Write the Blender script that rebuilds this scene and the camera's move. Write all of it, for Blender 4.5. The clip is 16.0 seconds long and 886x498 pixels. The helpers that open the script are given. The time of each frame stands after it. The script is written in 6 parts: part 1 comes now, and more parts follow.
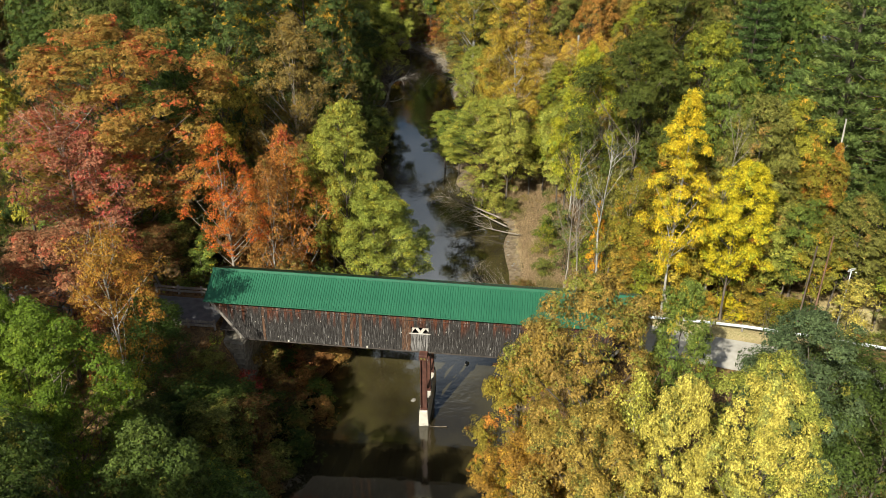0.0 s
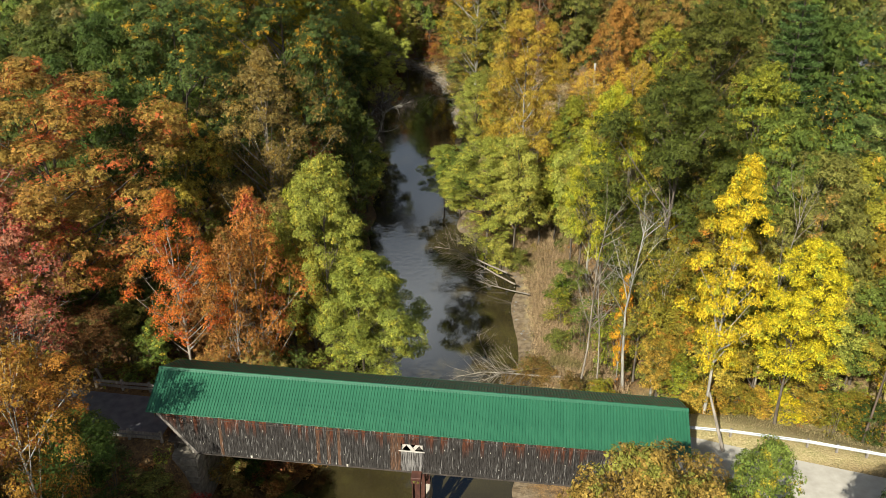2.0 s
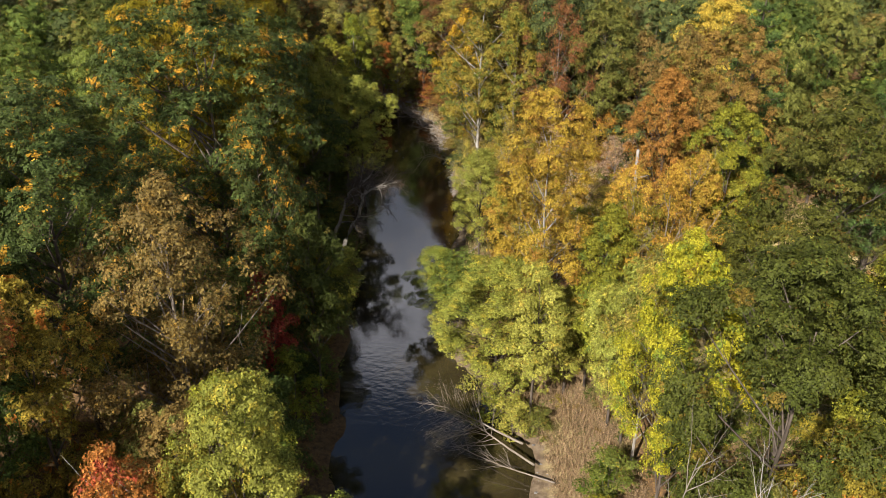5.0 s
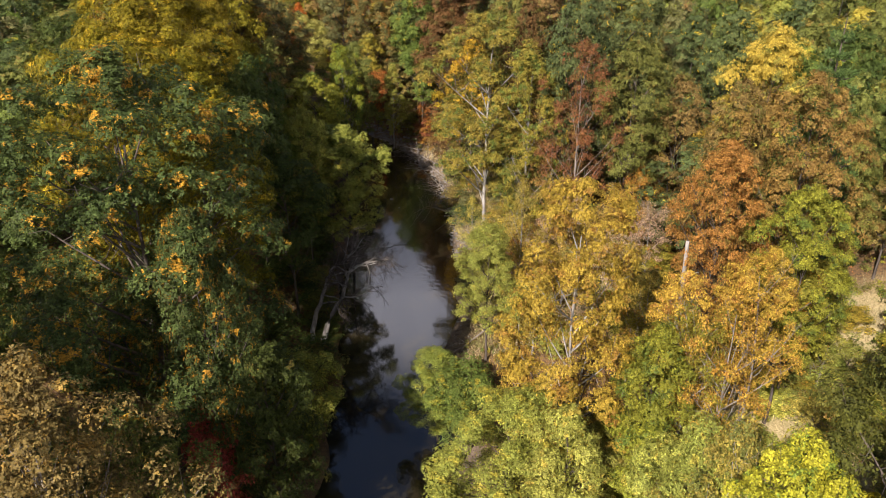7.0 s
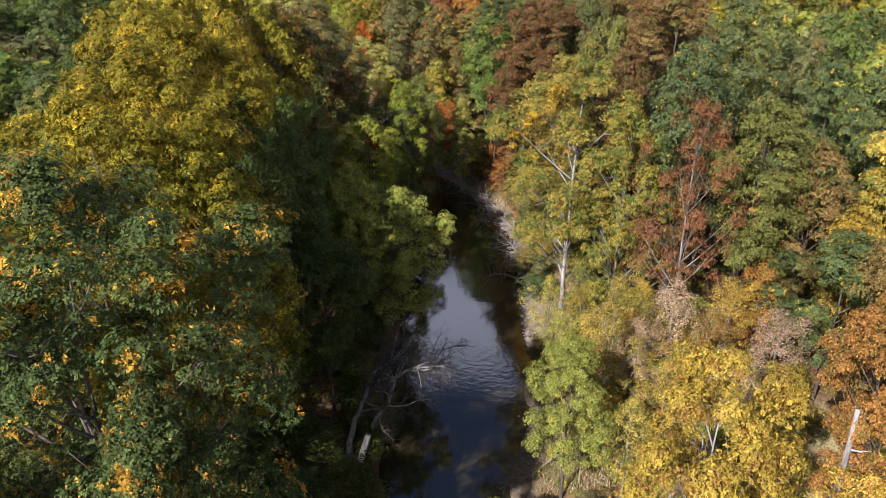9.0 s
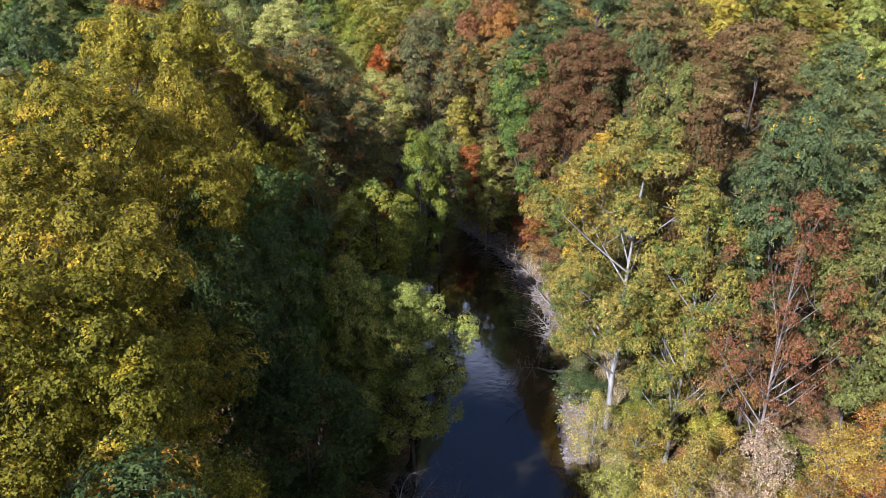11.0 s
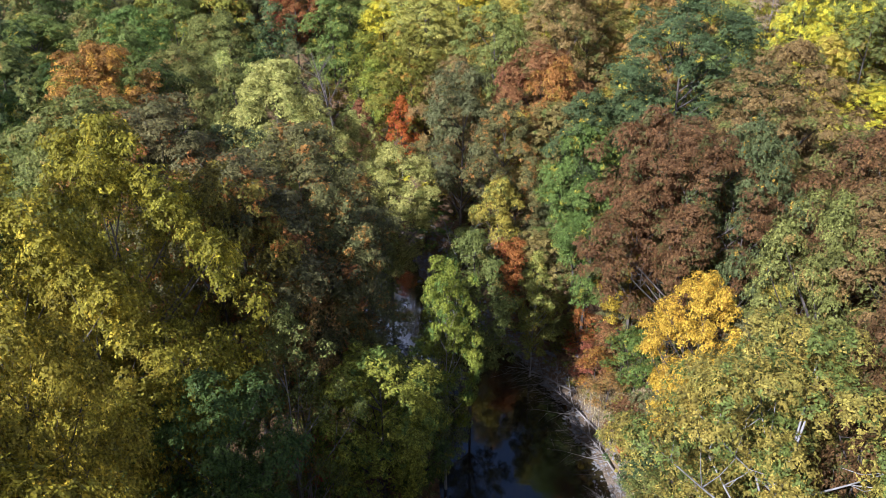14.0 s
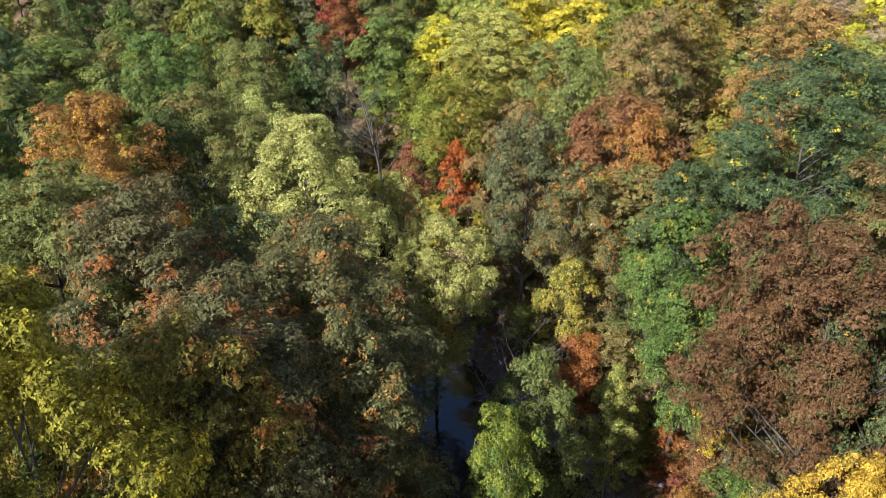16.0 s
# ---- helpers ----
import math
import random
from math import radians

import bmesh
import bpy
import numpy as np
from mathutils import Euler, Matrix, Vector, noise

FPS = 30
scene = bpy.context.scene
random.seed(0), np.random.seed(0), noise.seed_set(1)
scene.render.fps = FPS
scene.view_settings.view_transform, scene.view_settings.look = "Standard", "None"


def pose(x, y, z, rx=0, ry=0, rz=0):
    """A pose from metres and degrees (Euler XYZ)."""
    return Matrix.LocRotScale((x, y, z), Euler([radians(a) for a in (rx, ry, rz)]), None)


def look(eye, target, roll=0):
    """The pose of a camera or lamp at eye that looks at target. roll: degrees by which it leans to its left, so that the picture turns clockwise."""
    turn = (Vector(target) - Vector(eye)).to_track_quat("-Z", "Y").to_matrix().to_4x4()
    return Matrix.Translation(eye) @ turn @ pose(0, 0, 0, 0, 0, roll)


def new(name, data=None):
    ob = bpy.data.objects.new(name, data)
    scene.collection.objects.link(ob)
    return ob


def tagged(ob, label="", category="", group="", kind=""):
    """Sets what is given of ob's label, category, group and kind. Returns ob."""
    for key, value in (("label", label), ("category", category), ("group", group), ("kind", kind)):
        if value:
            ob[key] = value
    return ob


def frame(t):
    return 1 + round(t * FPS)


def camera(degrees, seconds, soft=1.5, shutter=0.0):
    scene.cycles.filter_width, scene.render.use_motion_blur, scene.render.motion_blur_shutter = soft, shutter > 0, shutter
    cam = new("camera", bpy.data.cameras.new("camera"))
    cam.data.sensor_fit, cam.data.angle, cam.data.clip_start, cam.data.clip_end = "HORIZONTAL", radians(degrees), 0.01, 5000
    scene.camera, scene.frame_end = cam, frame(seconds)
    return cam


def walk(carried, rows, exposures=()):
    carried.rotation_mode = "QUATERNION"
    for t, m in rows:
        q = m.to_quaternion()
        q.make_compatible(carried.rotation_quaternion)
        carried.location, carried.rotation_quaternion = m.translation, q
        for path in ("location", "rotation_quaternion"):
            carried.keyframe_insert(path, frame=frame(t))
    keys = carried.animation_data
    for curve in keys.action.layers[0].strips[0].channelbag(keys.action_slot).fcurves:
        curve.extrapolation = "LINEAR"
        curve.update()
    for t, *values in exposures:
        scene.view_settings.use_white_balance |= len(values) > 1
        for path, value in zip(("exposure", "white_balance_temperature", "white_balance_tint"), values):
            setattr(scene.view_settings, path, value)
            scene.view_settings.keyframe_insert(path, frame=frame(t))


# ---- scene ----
cam = camera(56.8, 16.0, soft=0.7)
METRES, EYE, TILT, LEAN, TURN = 150.0, 53.0, -28.4, 0.0, 0.0
ROWS = [
    (0.0, 0.0, 0.0, 0.0, 0.0, 0.0, -0.0),
    (0.5, 0.0001, 0.0182, 0.0095, 0.02, -0.0, -0.04),
    (1.0, 0.0003, 0.0403, 0.021, 0.03, -0.0, -0.07),
    (1.5, 0.0007, 0.0662, 0.0345, 0.03, 0.01, -0.1),
    (2.0, 0.0012, 0.0943, 0.0489, 0.02, 0.04, -0.11),
    (2.5, 0.0019, 0.1236, 0.0647, 0.02, 0.04, -0.11),
    (3.0, 0.0025, 0.1541, 0.0812, -0.0, 0.07, -0.12),
    (3.5, 0.003, 0.1854, 0.0984, -0.03, 0.06, -0.14),
    (4.0, 0.0036, 0.2163, 0.1154, -0.03, 0.06, -0.15),
    (6.5, 0.007, 0.36, 0.1958, 0.0, 0.07, -0.13),
    (7.0, 0.0072, 0.3884, 0.2113, 0.21, 0.07, -0.23),
    (7.5, 0.0064, 0.4166, 0.2266, 1.17, 0.05, -0.77),
    (8.0, 0.005, 0.4453, 0.2415, 2.75, 0.04, -1.62),
    (8.5, 0.0032, 0.4735, 0.2564, 4.02, -0.02, -2.32),
    (11.0, -0.0113, 0.6147, 0.3305, 6.29, -0.08, -3.62),
    (11.5, -0.0155, 0.6418, 0.3453, 7.26, -0.15, -4.15),
    (12.0, -0.0197, 0.6683, 0.3599, 7.96, -0.21, -4.54),
    (12.5, -0.0242, 0.6945, 0.3744, 8.25, -0.22, -4.69),
    (13.0, -0.0289, 0.7208, 0.3889, 8.29, -0.2, -4.65),
    (13.5, -0.0335, 0.7473, 0.4034, 8.33, -0.2, -4.63),
    (14.0, -0.0379, 0.7737, 0.418, 8.36, -0.19, -4.62),
    (14.5, -0.0426, 0.7997, 0.4322, 8.9, -0.23, -4.86),
    (15.0, -0.0478, 0.8253, 0.4461, 9.73, -0.32, -5.27),
    (15.5, -0.0534, 0.8505, 0.4598, 10.87, -0.44, -5.87),
    (16.0, -0.0599, 0.8753, 0.4733, 12.25, -0.59, -6.62),
]

EXPOSURES = [(0.0, 0.84, 6500, 4), (4.0, 0.82, 6500, 10), (6.5, 0.85, 6400, 21), (8.5, 0.9, 5900, 21), (11.0, 1.0, 5100, 24), (14.0, 1.0, 5050, 22), (16.0, 0.98, 5200, 18)]
walk(cam, [(t, pose(0, 0, EYE, TILT, LEAN, TURN) @ pose(METRES * x, METRES * y, METRES * z, 90 + pitch, roll, yaw)) for t, x, y, z, yaw, pitch, roll in ROWS], EXPOSURES)

# ---- light ----
SUN_UP, SUN_ROUND = 38.0, 208.0          # degrees above the horizon, clockwise from +y
world = bpy.data.worlds.new("sky")
scene.world = world
world.use_nodes = True
wn, wl = world.node_tree.nodes, world.node_tree.links
wn.clear()
sky = wn.new("ShaderNodeTexSky")
sky.sky_type, sky.sun_disc = "NISHITA", False
sky.sun_elevation, sky.sun_rotation = radians(SUN_UP), radians(SUN_ROUND)
sky_bg = wn.new("ShaderNodeBackground")
sky_bg.inputs["Strength"].default_value = 0.046
cloud = wn.new("ShaderNodeTexNoise")            # broken cloud all over the sky
cloud.inputs["Scale"].default_value, cloud.inputs["Detail"].default_value = 2.6, 7.0
cloud_edge = wn.new("ShaderNodeMapRange")
cloud_edge.inputs["From Min"].default_value, cloud_edge.inputs["From Max"].default_value = 0.485, 0.69
cloud_mix = wn.new("ShaderNodeMix")
cloud_mix.data_type = "RGBA"
cloud_mix.inputs[7].default_value = (17.5, 17.9, 18.8, 1)
sky_way = wn.new("ShaderNodeTexCoord").outputs["Generated"]
wl.new(sky_way, cloud.inputs["Vector"])
sky_up = wn.new("ShaderNodeSeparateXYZ")
wl.new(sky_way, sky_up.inputs[0])
cloud_low = wn.new("ShaderNodeMapRange")        # thicker towards the horizon, open blue overhead
cloud_low.inputs["From Min"].default_value, cloud_low.inputs["From Max"].default_value = 0.52, 0.68
cloud_low.inputs["To Min"].default_value, cloud_low.inputs["To Max"].default_value = 0.08, -0.14
wl.new(sky_up.outputs["Z"], cloud_low.inputs["Value"])
cloud_sum = wn.new("ShaderNodeMath")
wl.new(cloud.outputs["Fac"], cloud_sum.inputs[0])
wl.new(cloud_low.outputs[0], cloud_sum.inputs[1])
wl.new(cloud_sum.outputs[0], cloud_edge.inputs["Value"])
wl.new(cloud_edge.outputs[0], cloud_mix.inputs[0])
wl.new(sky.outputs[0], cloud_mix.inputs[6])
wl.new(cloud_mix.outputs[2], sky_bg.inputs["Color"])
wl.new(sky_bg.outputs[0], wn.new("ShaderNodeOutputWorld").inputs["Surface"])
sun_data = bpy.data.lights.new("sun", "SUN")
sun_data.energy, sun_data.angle, sun_data.color = 5.0, radians(0.6), (1.0, 0.95, 0.86)
sun = new("sun", sun_data)
sun_way = Vector((math.sin(radians(SUN_ROUND)) * math.cos(radians(SUN_UP)), math.cos(radians(SUN_ROUND)) * math.cos(radians(SUN_UP)), math.sin(radians(SUN_UP))))
sun.matrix_world = look(sun_way * 400, (0, 0, 0))


# ---- materials ----
def material(name):
    m = bpy.data.materials.new(name)
    m.use_nodes = True
    nodes, links = m.node_tree.nodes, m.node_tree.links
    nodes.clear()
    out = nodes.new("ShaderNodeOutputMaterial")
    return m, nodes, links, out


def mix(nodes, links, fac, a, b, how="MIX"):
    n = nodes.new("ShaderNodeMix")
    n.data_type, n.blend_type = "RGBA", how
    for socket, value in ((n.inputs[0], fac), (n.inputs[6], a), (n.inputs[7], b)):
        if isinstance(value, bpy.types.NodeSocket):
            links.new(value, socket)
        else:
            socket.default_value = value if isinstance(value, float) else (*value, 1)
    return n.outputs[2]


def noise_fac(nodes, links, coords, scale, detail=3.0, low=0.35, high=0.65, squash=None):
    if squash:
        mp = nodes.new("ShaderNodeMapping")
        mp.inputs["Scale"].default_value = squash
        links.new(coords, mp.inputs[0])
        coords = mp.outputs[0]
    n = nodes.new("ShaderNodeTexNoise")
    n.inputs["Scale"].default_value, n.inputs["Detail"].default_value = scale, detail
    links.new(coords, n.inputs["Vector"])
    r = nodes.new("ShaderNodeMapRange")
    r.inputs["From Min"].default_value, r.inputs["From Max"].default_value = low, high
    links.new(n.outputs["Fac"], r.inputs["Value"])
    return r.outputs[0]


def maths(nodes, links, op, a, b=0.0, c=0.0):
    n = nodes.new("ShaderNodeMath")
    n.operation = op
    for socket, value in zip(n.inputs, (a, b, c)):
        if isinstance(value, bpy.types.NodeSocket):
            links.new(value, socket)
        else:
            socket.default_value = value
    return n.outputs[0]


def bump(nodes, links, height, strength, distance):
    n = nodes.new("ShaderNodeBump")
    n.inputs["Strength"].default_value, n.inputs["Distance"].default_value = strength, distance
    links.new(height, n.inputs["Height"])
    return n.outputs[0]


def surface(nodes, links, out, colour, rough=0.8, metal=0.0, normal=None, spec=0.4):
    p = nodes.new("ShaderNodeBsdfPrincipled")
    p.inputs["Metallic"].default_value = metal
    p.inputs["Specular IOR Level"].default_value = spec
    for key, value in (("Base Color", colour), ("Roughness", rough)):
        if isinstance(value, bpy.types.NodeSocket):
            links.new(value, p.inputs[key])
        else:
            p.inputs[key].default_value = value if key == "Roughness" else (*value, 1)
    if normal is not None:
        links.new(normal, p.inputs["Normal"])
    links.new(p.outputs[0], out.inputs["Surface"])
    return p


def leaf_material(name, main, second, accent, amount=0.25, patch=0.35, leaflets=9.0):
    """Autumn foliage: two tones by leaf, an accent colour that takes whole boughs."""
    m, nodes, links, out = material(name)
    geo, co, info = nodes.new("ShaderNodeNewGeometry"), nodes.new("ShaderNodeTexCoord"), nodes.new("ShaderNodeObjectInfo")
    island = geo.outputs["Random Per Island"]
    shift = nodes.new("ShaderNodeVectorMath")
    shift.operation = "ADD"
    links.new(co.outputs["Object"], shift.inputs[0])
    lift = nodes.new("ShaderNodeCombineXYZ")
    links.new(maths(nodes, links, "MULTIPLY", info.outputs["Random"], 90.0), lift.inputs[0])
    links.new(lift.outputs[0], shift.inputs[1])
    bough = noise_fac(nodes, links, shift.outputs[0], patch, 3.0, 0.3, 0.7)
    two = maths(nodes, links, "ADD", maths(nodes, links, "MULTIPLY", bough, 0.6), maths(nodes, links, "MULTIPLY", island, 0.4))
    tone = mix(nodes, links, two, main, second)
    patch_2 = noise_fac(nodes, links, shift.outputs[0], patch * 1.7, 4.0, 0.62 - amount * 0.35, 0.72 - amount * 0.35)
    gate = maths(nodes, links, "GREATER_THAN", maths(nodes, links, "ADD", patch_2, maths(nodes, links, "MULTIPLY", island, 0.6)), 1.0)
    tone = mix(nodes, links, gate, tone, accent)
    hsv = nodes.new("ShaderNodeHueSaturation")
    links.new(tone, hsv.inputs["Color"])
    jitter = maths(nodes, links, "MULTIPLY_ADD", maths(nodes, links, "FRACT", maths(nodes, links, "MULTIPLY", island, 37.7)), 0.7, 0.62)
    own = maths(nodes, links, "MULTIPLY_ADD", info.outputs["Random"], 0.34, 0.76)
    cell = nodes.new("ShaderNodeTexVoronoi")          # single leaves within each spray
    cell.inputs["Scale"].default_value = leaflets
    links.new(geo.outputs["Position"], cell.inputs["Vector"])
    parts = nodes.new("ShaderNodeSeparateXYZ")
    links.new(cell.outputs["Color"], parts.inputs[0])
    tilt = nodes.new("ShaderNodeVectorMath")
    tilt.operation = "MULTIPLY_ADD"
    links.new(cell.outputs["Color"], tilt.inputs[0])
    tilt.inputs[1].default_value, tilt.inputs[2].default_value = (1.1, 1.1, 1.1), (-0.55, -0.55, -0.45)
    bent = nodes.new("ShaderNodeVectorMath")
    bent.operation = "ADD"
    links.new(geo.outputs["Normal"], bent.inputs[0])
    links.new(tilt.outputs[0], bent.inputs[1])
    facing = nodes.new("ShaderNodeVectorMath")
    facing.operation = "NORMALIZE"
    links.new(bent.outputs[0], facing.inputs[0])
    leaflet = maths(nodes, links, "MULTIPLY_ADD", parts.outputs["X"], 0.95, 0.53)
    links.new(maths(nodes, links, "MULTIPLY", maths(nodes, links, "MULTIPLY", jitter, own), leaflet), hsv.inputs["Value"])
    links.new(maths(nodes, links, "MULTIPLY_ADD", maths(nodes, links, "FRACT", maths(nodes, links, "MULTIPLY", info.outputs["Random"], 17.3)), 0.035, 0.483), hsv.inputs["Hue"])
    p = nodes.new("ShaderNodeBsdfPrincipled")
    p.inputs["Roughness"].default_value, p.inputs["Specular IOR Level"].default_value = 0.6, 0.15
    links.new(hsv.outputs[0], p.inputs["Base Color"])
    links.new(facing.outputs[0], p.inputs["Normal"])
    tr = nodes.new("ShaderNodeBsdfTranslucent")
    links.new(hsv.outputs[0], tr.inputs["Color"])
    ms = nodes.new("ShaderNodeMixShader")
    ms.inputs[0].default_value = 0.24
    links.new(p.outputs[0], ms.inputs[1])
    links.new(tr.outputs[0], ms.inputs[2])
    gap = maths(nodes, links, "GREATER_THAN", cell.outputs["Distance"], 0.55)
    ragged = nodes.new("ShaderNodeMixShader")
    links.new(gap, ragged.inputs[0])
    links.new(ms.outputs[0], ragged.inputs[1])
    links.new(nodes.new("ShaderNodeBsdfTransparent").outputs[0], ragged.inputs[2])
    links.new(ragged.outputs[0], out.inputs["Surface"])
    return m


LEAF = {
    "green": leaf_material("green_leaves", (0.108, 0.155, 0.027), (0.172, 0.205, 0.036), (0.34, 0.28, 0.03), 0.2),
    "dark_green": leaf_material("dark_green_leaves", (0.055, 0.084, 0.016), (0.1, 0.124, 0.022), (0.17, 0.15, 0.025), 0.15),
    "oak": leaf_material("oak_leaves", (0.048, 0.075, 0.018), (0.092, 0.112, 0.024), (0.44, 0.225, 0.022), 0.27, 0.7),
    "teal": leaf_material("teal_leaves", (0.086, 0.112, 0.036), (0.138, 0.16, 0.046), (0.52, 0.35, 0.03), 0.12, 0.7),
    "blue_green": leaf_material("blue_green_leaves", (0.075, 0.112, 0.046), (0.125, 0.162, 0.06), (0.16, 0.19, 0.05), 0.15),
    "lime": leaf_material("lime_leaves", (0.26, 0.28, 0.048), (0.37, 0.36, 0.065), (0.44, 0.36, 0.055), 0.25, 0.5),
    "pale_lime": leaf_material("pale_lime_leaves", (0.40, 0.39, 0.075), (0.5, 0.47, 0.11), (0.28, 0.3, 0.06), 0.3, 0.6),
    "pale_yellow": leaf_material("pale_yellow_leaves", (0.42, 0.36, 0.06), (0.54, 0.46, 0.09), (0.28, 0.28, 0.06), 0.3),
    "yellow": leaf_material("bright_yellow_leaves", (0.56, 0.42, 0.018), (0.68, 0.53, 0.03), (0.36, 0.36, 0.03), 0.35, 0.7),
    "yellow_green": leaf_material("yellow_green_leaves", (0.21, 0.225, 0.025), (0.34, 0.315, 0.03), (0.14, 0.18, 0.028), 0.35),
    "gold": leaf_material("gold_leaves", (0.42, 0.30, 0.04), (0.54, 0.40, 0.055), (0.25, 0.24, 0.045), 0.35),
    "dull_gold": leaf_material("dull_gold_leaves", (0.37, 0.265, 0.05), (0.47, 0.345, 0.07), (0.21, 0.205, 0.045), 0.35),
    "olive_gold": leaf_material("olive_gold_leaves", (0.20, 0.185, 0.025), (0.33, 0.26, 0.03), (0.48, 0.22, 0.03), 0.25),
    "olive": leaf_material("olive_leaves", (0.15, 0.16, 0.032), (0.23, 0.22, 0.045), (0.30, 0.20, 0.045), 0.2),
    "grey_olive": leaf_material("grey_olive_leaves", (0.145, 0.14, 0.05), (0.215, 0.19, 0.068), (0.30, 0.17, 0.06), 0.2),
    "brown": leaf_material("brown_leaves", (0.21, 0.145, 0.04), (0.30, 0.205, 0.055), (0.16, 0.17, 0.035), 0.35),
    "rust": leaf_material("rust_leaves", (0.31, 0.145, 0.045), (0.39, 0.20, 0.055), (0.21, 0.16, 0.04), 0.3),
    "rust_orange": leaf_material("rust_orange_leaves", (0.36, 0.155, 0.03), (0.44, 0.215, 0.035), (0.36, 0.1, 0.03), 0.25),
    "orange": leaf_material("orange_leaves", (0.58, 0.25, 0.02), (0.64, 0.34, 0.025), (0.48, 0.16, 0.025), 0.3),
    "orange_red": leaf_material("orange_red_leaves", (0.5, 0.128, 0.022), (0.56, 0.2, 0.026), (0.44, 0.085, 0.026), 0.3, 0.6),
    "dull_red": leaf_material("dull_red_leaves", (0.35, 0.14, 0.075), (0.4, 0.19, 0.085), (0.46, 0.11, 0.06), 0.35, 0.5),
    "maroon": leaf_material("maroon_leaves", (0.15, 0.072, 0.026), (0.21, 0.105, 0.034), (0.13, 0.115, 0.03), 0.3, 0.5),
    "crimson": leaf_material("crimson_leaves", (0.36, 0.045, 0.045), (0.46, 0.07, 0.05), (0.32, 0.10, 0.04), 0.2),
    "amber": leaf_material("amber_leaves", (0.52, 0.32, 0.022), (0.6, 0.41, 0.035), (0.42, 0.24, 0.02), 0.25, 0.6),
    "olive_yellow": leaf_material("olive_yellow_leaves", (0.145, 0.126, 0.008), (0.27, 0.205, 0.01), (0.44, 0.29, 0.013), 0.25, 0.6),
    "oak_gold": leaf_material("oak_gold_leaves", (0.235, 0.155, 0.036), (0.31, 0.215, 0.04), (0.2, 0.2, 0.034), 0.4, 0.5),
    "sycamore_gold": leaf_material("sycamore_gold_leaves", (0.245, 0.205, 0.035), (0.38, 0.255, 0.04), (0.15, 0.17, 0.03), 0.4, 0.6),
    "rust_red": leaf_material("rust_red_leaves", (0.26, 0.1, 0.042), (0.33, 0.135, 0.048), (0.27, 0.15, 0.045), 0.3),
    "yellow_gold": leaf_material("yellow_gold_leaves", (0.45, 0.32, 0.04), (0.55, 0.385, 0.045), (0.42, 0.24, 0.04), 0.35, 0.6),
    "copper": leaf_material("copper_leaves", (0.33, 0.135, 0.035), (0.41, 0.18, 0.04), (0.22, 0.14, 0.03), 0.3, 0.6),
    "maple_mix": leaf_material("maple_mix_leaves", (0.33, 0.175, 0.036), (0.26, 0.205, 0.036), (0.46, 0.145, 0.035), 0.32, 0.45),
    "flame": leaf_material("flame_leaves", (0.4, 0.135, 0.035), (0.45, 0.19, 0.04), (0.42, 0.24, 0.035), 0.35, 0.6),
    "yellow_lime": leaf_material("yellow_lime_leaves", (0.23, 0.27, 0.045), (0.37, 0.375, 0.06), (0.46, 0.41, 0.05), 0.3, 0.6),
    "pink_tan": leaf_material("pink_tan_leaves", (0.42, 0.29, 0.155), (0.5, 0.37, 0.21), (0.42, 0.34, 0.12), 0.3, 0.6),
    "grey_brown": leaf_material("grey_brown_leaves", (0.175, 0.12, 0.038), (0.26, 0.172, 0.048), (0.31, 0.18, 0.04), 0.3, 0.6),
    "gold_olive": leaf_material("gold_olive_leaves", (0.19, 0.16, 0.012), (0.34, 0.25, 0.017), (0.48, 0.34, 0.02), 0.28, 0.6),
    "leaf_green": leaf_material("leaf_green_leaves", (0.072, 0.128, 0.012), (0.125, 0.18, 0.016), (0.18, 0.21, 0.02), 0.2),
    "deep_olive": leaf_material("deep_olive_leaves", (0.07, 0.086, 0.014), (0.118, 0.122, 0.02), (0.2, 0.13, 0.022), 0.15),
    "lemon": leaf_material("lemon_leaves", (0.34, 0.33, 0.025), (0.5, 0.43, 0.03), (0.2, 0.25, 0.03), 0.35, 0.6),
    "bronze": leaf_material("bronze_leaves", (0.26, 0.15, 0.03), (0.38, 0.22, 0.03), (0.52, 0.32, 0.03), 0.3, 0.6),
    "russet_olive": leaf_material("russet_olive_leaves", (0.118, 0.122, 0.036), (0.2, 0.162, 0.046), (0.38, 0.18, 0.036), 0.3, 0.5),
    "pine": leaf_material("pine_needles", (0.085, 0.135, 0.035), (0.135, 0.185, 0.045), (0.17, 0.21, 0.05), 0.2),
}


def bark_material(name, dark, light, streak=(3.0, 3.0, 0.6)):
    m, nodes, links, out = material(name)
    co = nodes.new("ShaderNodeTexCoord").outputs["Object"]
    f = noise_fac(nodes, links, co, 1.6, 5.0, 0.35, 0.65, streak)
    f2 = noise_fac(nodes, links, co, 0.35, 2.0, 0.4, 0.6)
    c = mix(nodes, links, f, dark, light)
    c = mix(nodes, links, maths(nodes, links, "MULTIPLY", f2, 0.45), c, tuple(v * 0.45 for v in dark))
    surface(nodes, links, out, c, 0.9, normal=bump(nodes, links, f, 0.6, 0.04), spec=0.2)
    return m


BARK = bark_material("bark", (0.06, 0.047, 0.035), (0.16, 0.13, 0.10))
PALE_BARK = bark_material("pale_bark", (0.22, 0.195, 0.16), (0.44, 0.41, 0.35))
DEAD_WOOD = bark_material("weathered_dead_wood", (0.18, 0.15, 0.115), (0.36, 0.31, 0.25))
POLE_WOOD = bark_material("pole_wood", (0.07, 0.05, 0.035), (0.16, 0.12, 0.09))


